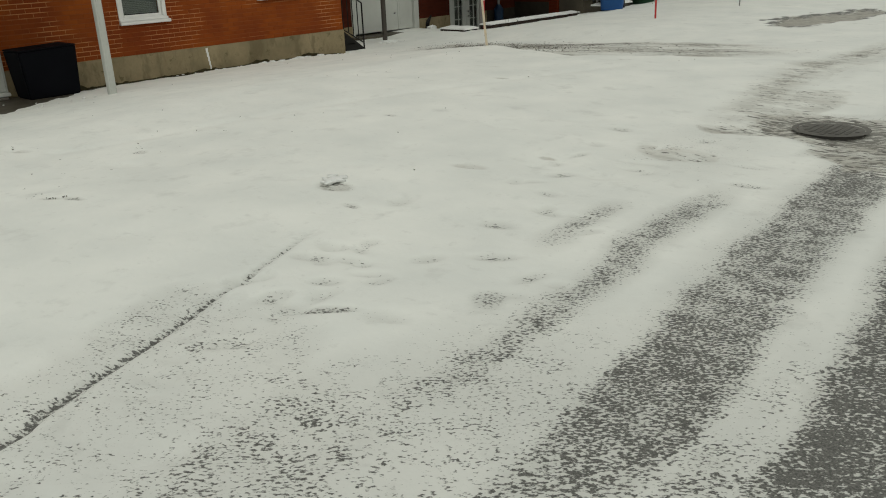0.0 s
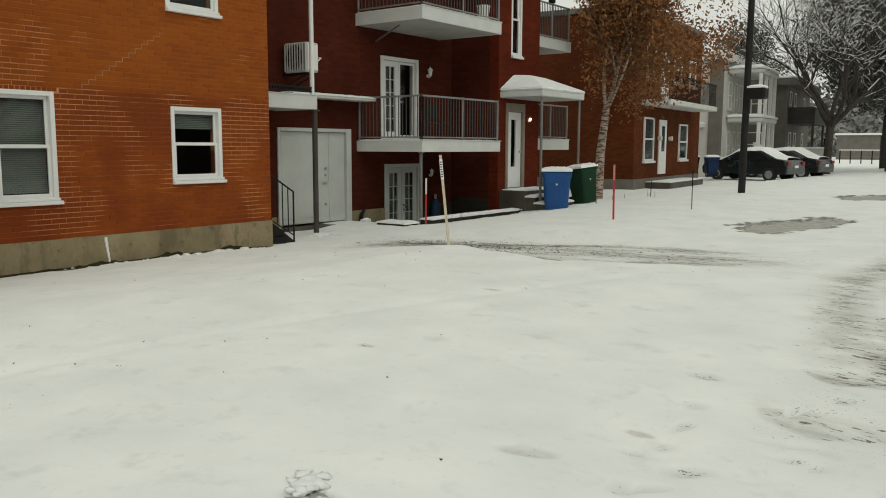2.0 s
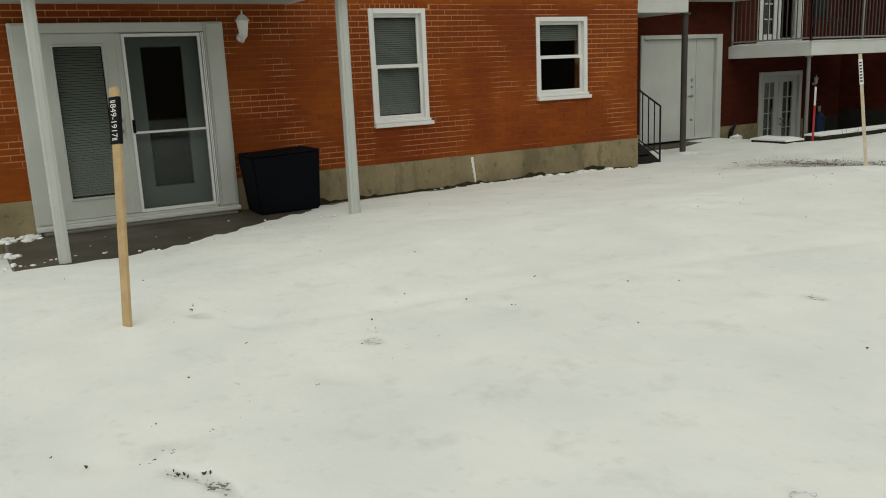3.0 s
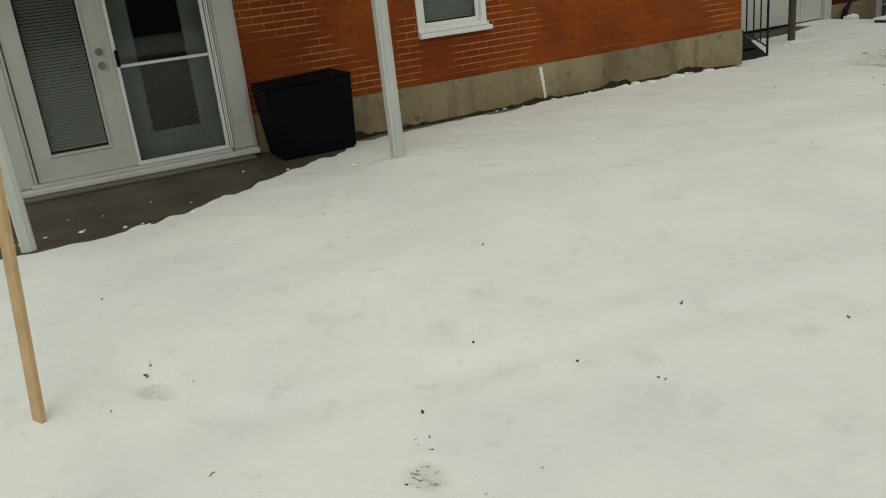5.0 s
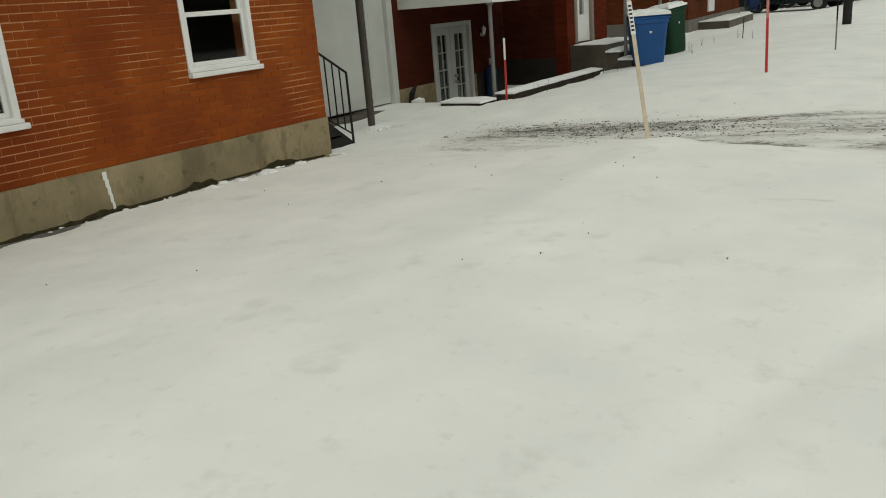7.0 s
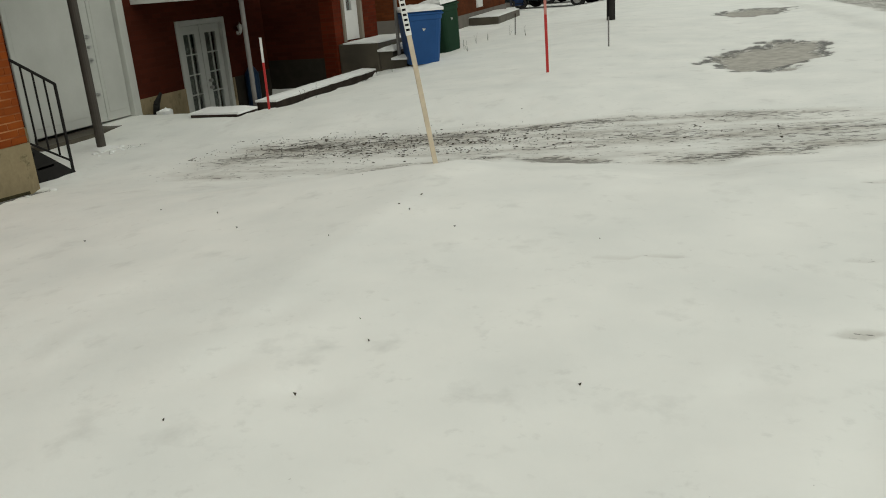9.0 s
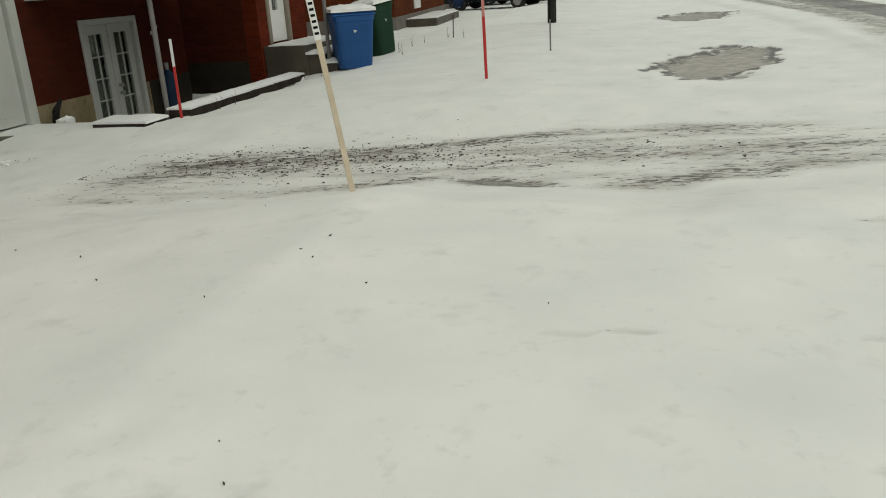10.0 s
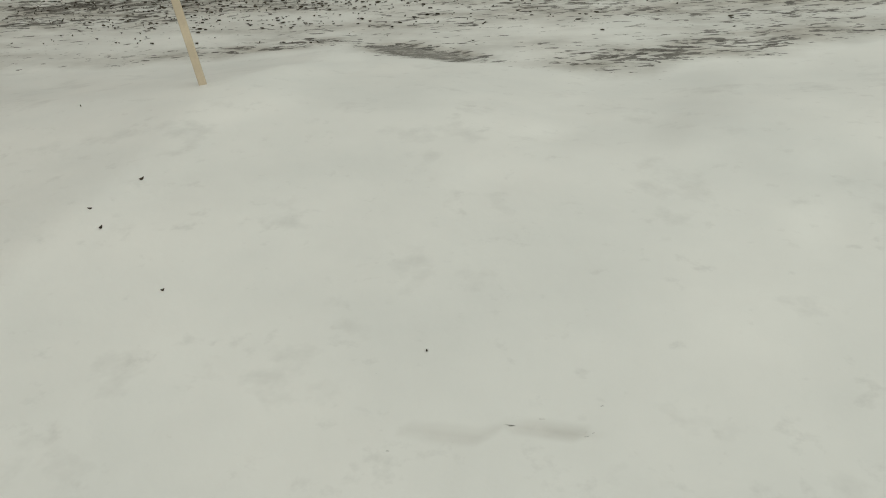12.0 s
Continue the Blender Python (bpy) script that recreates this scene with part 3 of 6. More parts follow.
    # shallow old footprints and sunk spots
    for i in range(46):
        px, py = 3.2 + 7.2 * LATTICE[i, 3], -9.8 + 9.0 * LATTICE[i, 9]
        z = z - 0.011 * blob(x, y, px, py, 0.11, 0.08, 180 * LATTICE[i, 5], 0.5)
    # an old wheel rut across the lawn
    rut = np.abs(x - 0.30 * y - 7.95) / 0.10
    z = z - 0.016 * np.exp(-rut**2) * ss(-9, -7.5, y) * ss(-0.5, -2.0, y)
    verts = np.stack([x.ravel(), y.ravel(), z.ravel()], 1)
    nx, ny = len(xs), len(ys)
    i, j = np.meshgrid(np.arange(nx - 1), np.arange(ny - 1), indexing="ij")
    a = (i * ny + j).ravel()
    quads = np.stack([a, a + ny, a + ny + 1, a + 1], 1)
    me = bpy.data.meshes.new("ground")
    me.from_pydata(verts.tolist(), [], quads.tolist())
    for key, data in (("bare", bare), ("slush", slush)):
        at = me.attributes.new(key, "FLOAT", "POINT")
        at.data.foreach_set("value", np.clip(data, 0, 1.1).astype(np.float32).ravel())
    me.polygons.foreach_set("use_smooth", [True] * len(me.polygons))
    me.materials.append(GROUND)
    me.update()
    return tagged(new("ground", me), "snow-covered lawn, driveway and street with worn wheel tracks", "ground", kind="structure")


make_ground()
# added out of view: darkens the glass reflections and cuts low sky light
structure("unseen_blocking_wall", one_box(23.0, 23.3, -45, 52, -0.2, 7.0), UNSEEN_WALL, "added unseen wall that darkens reflections and blocks low sky")


# ---- orange brick building ----
A_OPEN = [(-8.86, -6.60, -0.17, 2.05), (-4.675, -3.83, 0.72, 2.20), (-1.99, -1.03, 0.93, 2.08), (-4.675, -3.83, 3.56, 5.10), (-2.01, -1.03, 3.56, 4.85)]
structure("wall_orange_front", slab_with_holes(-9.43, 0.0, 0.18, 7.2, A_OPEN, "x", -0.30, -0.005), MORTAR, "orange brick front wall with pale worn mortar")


def splayed(bm):
    """The side wall leaves the corner at a little more than a right angle."""
    bmesh.ops.rotate(bm, verts=bm.verts, cent=(0, -9.43, 0), matrix=Matrix.Rotation(radians(5.7), 3, "Z"))
    return bm


structure("wall_orange_side", splayed(slab_with_holes(-9.0, -0.28, 0.18, 7.2, [(-1.50, -0.55, 0.60, 2.15)], "y", -9.43, -9.15)), SHADE_BRICK, "orange-red side wall, shade put into its brick colour")
structure("wall_orange_gap", slab_with_holes(-8.9, -0.30, 0.18, 7.2, [], "y", -0.28, 0.0), ORANGE2, "orange-red brick side wall beside the driveway")
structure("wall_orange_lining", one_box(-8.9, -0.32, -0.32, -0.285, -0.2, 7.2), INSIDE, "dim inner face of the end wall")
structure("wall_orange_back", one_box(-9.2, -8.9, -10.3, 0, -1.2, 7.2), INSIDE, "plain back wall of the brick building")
bm = one_box(-9.2, 0.05, -9.5, 0.05, 7.2, 7.4)
for v in bm.verts:
    if v.co.x < -5 and v.co.y < -5:
        v.co.y -= 0.92
structure("roof_orange", bm, FASCIA, "flat roof of the orange brick building", "roof")
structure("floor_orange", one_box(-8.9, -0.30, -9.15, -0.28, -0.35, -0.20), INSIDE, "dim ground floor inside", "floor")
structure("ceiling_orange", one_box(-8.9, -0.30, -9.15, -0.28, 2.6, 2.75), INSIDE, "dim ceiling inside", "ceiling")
found = slab_with_holes(-9.442, 0.012, -1.2, 0.18, [(-8.86, -6.60, -0.17, 0.2)], "x", -0.30, 0.012)
structure("foundation_orange", found, CONCRETE, "stained concrete foundation under orange brick", "foundation")
structure("foundation_orange_side", splayed(one_box(-9.0, -0.29, -9.445, -9.15, -1.2, 0.18)), CONCRETE, "concrete foundation of the shaded side", "foundation")
structure("foundation_orange_gap", one_box(-8.9, -0.30, -0.28, 0.012, -1.2, 0.18), CONCRETE, "concrete foundation beside the driveway", "foundation")
moss = bmesh.new()
prev = None
for k in range(141):
    y = -5.72 + 0.04 * k
    zt = ground_z(0.05, y) + 0.012 + 0.085 * max(-0.05, noise.noise(Vector((y * 1.7, 3, 0))) + 0.55 * noise.noise(Vector((y * 9, 1, 0))))
    cur = [moss.verts.new((x, y, z)) for x, z in ((0.0124, zt), (0.017, zt - 0.012), (0.022, ground_z(0.05, y) - 0.09))]
    if prev:
        for i in range(2):
            moss.faces.new((prev[i], cur[i], cur[i + 1], prev[i + 1]))
    prev = cur
structure("moss_line", moss, plain("damp_moss", (0.06, 0.052, 0.026), 0.95, big=14, fine=70, vary=0.5, bump=0.5, spec=0.1), "damp mossy dirt along the foundation foot", "moss")
crack = bmesh.new()
for k in range(5):
    box(crack, 0.0122, 0.016, -3.17 + 0.012 * k - 0.02, -3.17 + 0.012 * k + 0.024 - 0.004 * k, 0.15 - 0.075 * (k + 1), 0.15 - 0.075 * k)
structure("repair_seam", crack, TRIM, "white filler in a foundation crack", "repair")


def double_hung(name, x, y0, y1, z0, z1, label, blind=0.0, sill_out=0.07, mid=0.5):
    """A sash window in a wall facing +x, whose front lies at x."""
    w = thing(name, label, "window", (x, (y0 + y1) / 2, z0), kind="structure")
    f = 0.065
    bm = bmesh.new()
    for a in ((y0, y0 + f, z0, z1), (y1 - f, y1, z0, z1), (y0 + f, y1 - f, z1 - f, z1), (y0 + f, y1 - f, z0, z0 + f * 0.8)):
        box(bm, x - 0.12, x + 0.015, *a, bev=0.006)
    part("window_frame", bm, TRIM, w)
    zm = z0 + (z1 - z0) * mid
    for lo, hi, dx in ((zm - 0.02, z1 - f, -0.075), (z0 + f * 0.8, zm + 0.02, -0.045)):
        bm = bmesh.new()
        s = 0.045
        for a in ((y0 + f, y0 + f + s, lo, hi), (y1 - f - s, y1 - f, lo, hi), (y0 + f + s, y1 - f - s, hi - s, hi), (y0 + f + s, y1 - f - s, lo, lo + s)):
            box(bm, x + dx - 0.015, x + dx + 0.015, *a, bev=0.004)
        sash = part("sash", bm, TRIM, w)
        p = part("pane", one_box(x + dx - 0.003, x + dx + 0.003, y0 + f + s, y1 - f - s, lo + s, hi - s), GLASS, sash)
        p.visible_shadow = False
    bm = one_box(x - 0.02, x + sill_out, y0 - 0.006, y1 + 0.04, z0 - 0.055, z0 - 0.003, bev=0.008)
    box(bm, x - 0.02, x + sill_out - 0.03, y0 - 0.005, y1 + 0.01, z0 - 0.001, z0 + 0.035, bev=0.006)
    part("window_sill", bm, TRIM, w)
    if blind:
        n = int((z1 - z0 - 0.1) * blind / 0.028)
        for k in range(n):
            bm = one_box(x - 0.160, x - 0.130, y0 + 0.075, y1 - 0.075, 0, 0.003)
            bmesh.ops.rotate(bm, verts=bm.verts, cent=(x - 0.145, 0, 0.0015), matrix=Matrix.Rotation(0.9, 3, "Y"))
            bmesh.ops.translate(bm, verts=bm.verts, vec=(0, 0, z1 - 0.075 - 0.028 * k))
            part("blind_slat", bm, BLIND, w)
    return w


double_hung("window_1", 0.0, -4.675, -3.83, 0.72, 2.20, "white sash window with lowered blind in orange brick", 0.97)
double_hung("window_2", 0.0, -1.99, -1.03, 0.93, 2.08, "small white sash window with a dark room behind", 0.28)
double_hung("window_3", 0.0, -4.675, -3.83, 3.56, 5.10, "white upstairs sash window in orange brick", 0.9)
double_hung("window_4", 0.0, -2.01, -1.03, 3.56, 4.85, "small white upstairs sash window in orange brick", 0.3)

side = double_hung("window_6", -1.02, -10.045, -9.085, 0.60, 2.15, "white sash window in the shaded side wall", 0.3, 0.07)
side.location.y = -9.575
side.rotation_euler = (0, 0, radians(-84.3))


def front_doors():
    d = thing("door_1", "white double door frame with a glazed storm door", "door", (0.08, -7.7, -0.17), kind="structure")
    part("sill", one_box(-0.2, 0.16, -8.86, -6.60, -0.17, -0.115, bev=0.01), FASCIA, d, "grey-white door sill")
    part("step_board", one_box(-0.1, 0.24, -8.80, -6.66, -0.208, -0.172, bev=0.01), TAUPE, d, "weathered board under the sill")
    part("threshold", one_box(-0.1, 0.115, -8.68, -6.86, -0.115, -0.085, bev=0.006), WHITE, d)
    for y0, y1 in ((-8.86, -8.62), (-6.835, -6.60)):
        bm = one_box(-0.25, 0.075, y0, y1, -0.115, 2.05, bev=0.008)
        box(bm, 0.07, 0.09, y0 + 0.03, y1 - 0.03, -0.10, 2.03, bev=0.006)
        part("side_casing", bm, WHITE, d)
    part("head_casing", one_box(-0.25, 0.085, -8.62, -6.835, 1.94, 2.048, bev=0.008), WHITE, d)
    # the fixed leaf with its glazing and blind
    leaf = slab_with_holes(-8.61, -7.80, -0.08, 1.935, [(-8.45, -7.955, 0.15, 1.80)], "x", 0.0, 0.045)
    lf = part("door_leaf", leaf, WHITE, d, "white leaf with a tall blind-covered light")
    p = part("pane", one_box(0.015, 0.021, -8.45, -7.955, 0.15, 1.80), GLASS, lf)
    p.visible_shadow = False
    bm = bmesh.new()
    for a in ((-8.475, -8.45, 0.125, 1.825), (-7.955, -7.93, 0.125, 1.825), (-8.45, -7.955, 1.80, 1.825), (-8.45, -7.955, 0.125, 0.15)):
        box(bm, 0.04, 0.058, *a, bev=0.004)
    part("glazing_bead", bm, WHITE, lf)
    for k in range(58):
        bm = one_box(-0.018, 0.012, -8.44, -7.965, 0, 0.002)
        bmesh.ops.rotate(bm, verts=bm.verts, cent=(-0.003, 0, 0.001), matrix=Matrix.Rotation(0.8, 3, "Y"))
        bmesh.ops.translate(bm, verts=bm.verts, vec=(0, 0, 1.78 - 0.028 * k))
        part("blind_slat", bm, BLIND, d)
    for z in (0.86, 0.98):
        part("door_lock", tube(bmesh.new(), (0.045, -7.855, z), (0.075, -7.855, z), 0.033, 0.028, 14), GREYMETAL, d, "round steel lock")
    part("mullion", one_box(-0.03, 0.062, -7.80, -7.745, -0.08, 1.935, bev=0.006), WHITE, d)
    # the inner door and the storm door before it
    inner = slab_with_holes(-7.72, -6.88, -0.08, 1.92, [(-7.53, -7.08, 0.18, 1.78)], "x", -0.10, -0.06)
    part("inner_door", inner, DOORGREY, d, "grey inner door with a dark light, darkened for shade behind glass")
    p = part("inner_pane", one_box(-0.083, -0.077, -7.53, -7.08, 0.18, 1.78), GLASS, d)
    p.visible_shadow = False
    storm = slab_with_holes(-7.745, -6.88, -0.08, 1.925, [(-7.715, -6.91, 0.845, 1.89), (-7.715, -6.91, -0.045, 0.82)], "x", 0.055, 0.085)
    st = part("storm_door", storm, TRIM, d, "white framed full-glass storm door")
    for z0, z1 in ((0.845, 1.89), (-0.045, 0.82)):
        p = part("pane", one_box(0.067, 0.072, -7.715, -6.91, z0, z1), GLASS, st)
        p.visible_shadow = False
    bm = one_box(0.085, 0.115, -7.735, -7.705, 0.83, 0.98, bev=0.006)
    tube(bm, (0.10, -7.72, 0.86), (0.14, -7.72, 0.90), 0.012)
    part("handle", bm, BLACK, st, "black latch handle")
    bm = bmesh.new()
    for y in (-6.866, -6.848):
        box(bm, 0.085, 0.10, y - 0.006, y + 0.006, -0.08, 1.93)
    part("hinge_strip", bm, TRIM, st)


front_doors()
structure("porch_slab", one_box(0.0, 1.9, -9.2, -5.75, -0.8, -0.205, bev=0.02), SLAB, "wet concrete porch slab half under snow", "slab")


def storage_box():
    t = thing("storage_box", "black plastic storage box beside the front door", "storage box", (0.4, -6.27, -0.205))
    y0, y1 = -6.58, -5.74
    bm = bmesh.new()
    lo = [(0.14, y0 + 0.07), (0.62, y0 + 0.07), (0.62, y1 - 0.02), (0.14, y1 - 0.02)]
    hi = [(0.10, y0), (0.68, y0), (0.68, y1), (0.10, y1)]
    va, vb = [bm.verts.new((*p, -0.205)) for p in lo], [bm.verts.new((*p, 0.49 + 0.03 * (p[1] > -6))) for p in hi]
    bm.faces.new(va[::-1])
    bm.faces.new(vb)
    for i in range(4):
        bm.faces.new((va[i], va[(i + 1) % 4], vb[(i + 1) % 4], vb[i]))
    bmesh.ops.bevel(bm, geom=list(bm.edges), offset=0.02, segments=3, affect="EDGES")
    b = part("body", bm, BLACK, t)
    for ya, yb in ((y0 + 0.004, -6.166), (-6.162, y1 - 0.004)):
        bm = one_box(0.09, 0.69, ya, yb, 0.478, 0.500, bev=0.008)
        for v in bm.verts:
            v.co.z += 0.036 * (v.co.y - y0)
        part("lid", bm, BLACK, b)
    bm = one_box(0.655, 0.672, -6.172, -6.156, -0.10, 0.47, bev=0.003)
    for v in bm.verts:
        v.co.x -= 0.06 * (0.47 - v.co.z) / 0.6
    part("seam_strip", bm, BLACK, b)


storage_box()


def wall_lantern(x, y, z, lit=False, s=1.0, label="white wall lantern on brick"):
    t = thing("wall_lantern", label, "lamp", (x, y, z))
    part("back_plate", tube(bmesh.new(), (x, y, z - 0.09 * s), (x + 0.02 * s, y, z - 0.09 * s), 0.05 * s, 0.045 * s, 12), TRIM, t)
    bm = bmesh.new()
    for k in range(6):
        a, b = math.pi * k / 6, math.pi * (k + 1) / 6
        tube(bm, (x + 0.10 * s * (1 - math.cos(a)) / 2, y, z - 0.09 * s - 0.05 * s * math.sin(a)), (x + 0.10 * s * (1 - math.cos(b)) / 2, y, z - 0.09 * s - 0.05 * s * math.sin(b)), 0.012 * s, n=6)
    part("arm", bm, TRIM, t)
    part("glass_body", tube(bmesh.new(), (x + 0.10 * s, y, z - 0.08 * s), (x + 0.10 * s, y, z + 0.07 * s), 0.045 * s, 0.07 * s, 6), BULB if lit else LAMPGLASS, t, "glowing lamp glass" if lit else "frosted glass")
    bm = tube(bmesh.new(), (x + 0.10 * s, y, z + 0.07 * s), (x + 0.10 * s, y, z + 0.13 * s), 0.085 * s, 0.03 * s, 6)
    tube(bm, (x + 0.10 * s, y, z + 0.13 * s), (x + 0.10 * s, y, z + 0.18 * s), 0.012 * s, 0.004 * s, 6)
    part("cap", bm, TRIM, t)
    part("base", tube(bmesh.new(), (x + 0.10 * s, y, z - 0.11 * s), (x + 0.10 * s, y, z - 0.08 * s), 0.02 * s, 0.05 * s, 6), TRIM, t)
    return t


wall_lantern(0.0, -6.37, 1.97, s=1.15)


def balcony(name, label, x0, x1, y0, y1, z0, z1, rail=1.02, sides="fl", pitch=0.11, railmat=None, pick=0.008, snow=True, post=0.02, mids=()):
    """A balcony that juts out from a wall at x0 to x1, with its fascia, soffit and railing. sides: f front, l and r the ends."""
    railmat = railmat or RAILGREY
    t = thing(name, label, "balcony", (x0, (y0 + y1) / 2, z0))
    part("deck", one_box(x0, x1 - 0.03, y0 + 0.03, y1 - 0.03, z1 - 0.08, z1 - 0.004), FASCIA, t)
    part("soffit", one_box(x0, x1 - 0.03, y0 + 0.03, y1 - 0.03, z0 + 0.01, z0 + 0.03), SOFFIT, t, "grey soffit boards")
    part("front_fascia", one_box(x1 - 0.03, x1, y0, y1, z0, z1, bev=0.006), FASCIA, t)
    for y in (y0, y1 - 0.03):
        part("end_fascia", one_box(x0, x1 - 0.03, y, y + 0.03, z0, z1, bev=0.006), FASCIA, t)
    part("edge_trim", one_box(x1 - 0.05, x1 + 0.015, y0 - 0.015, y1 + 0.015, z1, z1 + 0.02, bev=0.004), FASCIA, t)
    if snow:
        part("snow_cover", snow_pad(x0 + 0.05, x1 - 0.06, y0 + 0.04, y1 - 0.04, z1, 0.035, 3), SNOW, t, "thin snow on the deck")
    if rail:
        runs = []
        xe = x1 - 0.06
        if "f" in sides:
            runs.append(((xe, y0 + 0.05), (xe, y1 - 0.05)))
        if "l" in sides:
            runs.append(((x0 + 0.05, y0 + 0.05), (xe, y0 + 0.05)))
        if "r" in sides:
            runs.append(((x0 + 0.05, y1 - 0.05), (xe, y1 - 0.05)))
        stick = mesh_of("picket", one_box(-pick, pick, -pick, pick, 0, rail - 0.13), PICKET if railmat == RAILGREY else railmat)
        for (ax, ay), (bx, by) in runs:
            lo, hi = (min(ax, bx) - 0.02, max(ax, bx) + 0.02), (min(ay, by) - 0.02, max(ay, by) + 0.02)
            part("top_rail", one_box(*lo, *hi, z1 + rail - 0.04, z1 + rail, bev=0.005), railmat, t)
            part("bottom_rail", one_box(*lo, *hi, z1 + 0.06, z1 + 0.09, bev=0.004), railmat, t)
            n = max(2, round(math.hypot(bx - ax, by - ay) / pitch))
            for k in range(1, n):
                p = new("picket", stick)
                p.parent = t
                p.location = Vector((ax + (bx - ax) * k / n, ay + (by - ay) * k / n, z1 + 0.09)) - ORIGIN[t.name]
            for px, py in {(ax, ay), (bx, by)} | {(xe, m) for m in mids if ax == bx}:
                part("rail_post", one_box(px - post, px + post, py - post, py + post, z1, z1 + rail + 0.01, bev=0.004), railmat, t)
    return t


bal = balcony("balcony", "white-edged balcony over the front door, snow on its rim", 0.0, 2.08, -9.10, -5.76, 2.24, 2.495, sides="fr", railmat=DARKMETAL, pitch=0.12)
part("snow_rim", snow_pad(1.96, 2.10, -9.10, -5.75, 2.516, 0.03, 5), SNOW, bal, "ridge of snow on the edge")


def porch_post(x, y, z0, z1, lean=0.0, w=0.052):
    bm = one_box(x - w, x + w, y - w, y + w, z0, z1, bev=0.012)
    box(bm, x + w - 0.002, x + w + 0.008, y - w + 0.03, y + w - 0.03, z0, z1 - 0.065, bev=0.003)
    box(bm, x - w - 0.012, x + w + 0.012, y - w - 0.012, y + w + 0.012, z1 - 0.06, z1 - 0.001, bev=0.006)
    return solid("porch_post", bm, WHITE, "square white porch post standing in snow", "post", "posts under the balcony")


porch_post(1.80, -5.83, -0.25, 2.24)
porch_post(1.80, -8.76, -0.30, 2.24)
solid("upper_post", one_box(1.77, 1.89, -5.90, -5.78, 2.52, 5.2, bev=0.01), WHITE, "white post rising from the balcony corner", "post")


# ---- dark red brick building, set back ----
BX = -2.10
B_OPEN = [(2.05, 4.30, -0.30, 1.87), (5.48, 6.88, -1.05, 1.05), (5.36, 6.80, 1.62, 3.64)]
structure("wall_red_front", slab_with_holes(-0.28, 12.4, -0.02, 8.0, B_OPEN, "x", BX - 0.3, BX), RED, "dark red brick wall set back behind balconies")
# concrete darkened in its base colour to stand for shade below the balcony
SHADE_CONCRETE = plain("shade_dark_concrete", (0.042, 0.036, 0.028), 0.9, big=3, vary=0.4, bump=0.3, spec=0.1)
low = slab_with_holes(-0.28, 6.98, -1.3, -0.02, B_OPEN, "x", BX - 0.3, BX + 0.02)
structure("foundation_red", low, CONCRETE, "concrete foundation under dark red brick", "foundation")
structure("foundation_red_shade", one_box(BX - 0.3, BX + 0.02, 6.98, 12.4, -1.3, -0.02), SHADE_CONCRETE, "concrete foundation darkened for the shade under the balcony", "foundation")
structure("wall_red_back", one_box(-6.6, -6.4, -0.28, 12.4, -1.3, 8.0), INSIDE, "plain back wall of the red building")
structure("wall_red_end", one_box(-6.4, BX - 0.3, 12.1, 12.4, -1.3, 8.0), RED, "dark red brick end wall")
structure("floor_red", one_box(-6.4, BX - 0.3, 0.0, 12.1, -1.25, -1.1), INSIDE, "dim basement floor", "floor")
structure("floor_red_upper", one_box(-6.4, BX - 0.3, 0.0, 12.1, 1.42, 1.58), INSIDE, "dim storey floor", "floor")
structure("roof_red", one_box(-6.6, -0.2, 0.06, 12.45, 8.0, 8.2), FASCIA, "flat roof of the red brick building", "roof")
CX, CY0, CY1 = -0.60, 8.25, 10.30
C_OPEN = [(8.61, 9.55, 0.38, 2.62), (8.83, 9.35, 3.84, 5.75)]
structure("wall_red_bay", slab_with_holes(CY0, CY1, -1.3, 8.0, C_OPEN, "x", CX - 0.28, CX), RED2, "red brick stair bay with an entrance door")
structure("foundation_red_bay", one_box(BX + 0.02, CX - 0.28, CY0 - 0.015, CY0 + 0.28, -1.3, 0.13), SHADE_CONCRETE, "concrete foundation of the bay, darkened for shade", "foundation")
# bay sides take the shade-darkened red, the front the brighter one
structure("wall_red_bay_near", one_box(BX, CX - 0.28, CY0, CY0 + 0.28, 0.13, 8.0), RED, "side of the red brick bay, shade put into its colour")
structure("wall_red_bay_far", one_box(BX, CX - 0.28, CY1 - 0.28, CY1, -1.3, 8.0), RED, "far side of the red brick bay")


def garage_doors():
    t = thing("door_2", "white double garage doors in a white frame", "door", (BX, 3.2, -0.3), kind="structure")
    bm = bmesh.new()
    for a in ((2.05, 2.13, -0.28, 1.87), (4.14, 4.30, -0.28, 1.87), (2.13, 4.14, 1.79, 1.87)):
        box(bm, BX - 0.2, BX + 0.03, *a, bev=0.008)
    part("door_frame", bm, WHITE, t)
    for y0, y1 in ((2.135, 3.62), (3.63, 4.135)):
        bm = one_box(BX - 0.10, BX - 0.05, y0, y1, -0.22, 1.785, bev=0.006)
        box(bm, BX - 0.052, BX - 0.044, y0 + 0.06, y1 - 0.06, -0.10, 1.70, bev=0.004)
        part("door_leaf", bm, WHITE, t)
    for z, s in ((0.98, 0.03), (0.84, 0.025), (0.66, 0.03), (0.18, 0.025)):
        bm = tube(bmesh.new(), (BX - 0.045, 3.50, z), (BX + 0.0, 3.50, z), s, s * 0.8, 10)
        if z == 0.66:
            tube(bm, (BX, 3.50, z), (BX + 0.01, 3.36, z), 0.012, 0.012, 8)
        part("lock", bm, ALLOY, t)
    part("door_sill", one_box(BX - 0.1, BX + 0.35, 1.9, 4.4, -0.34, -0.26, bev=0.01), SLAB, t, "dark sill plank")


garage_doors()


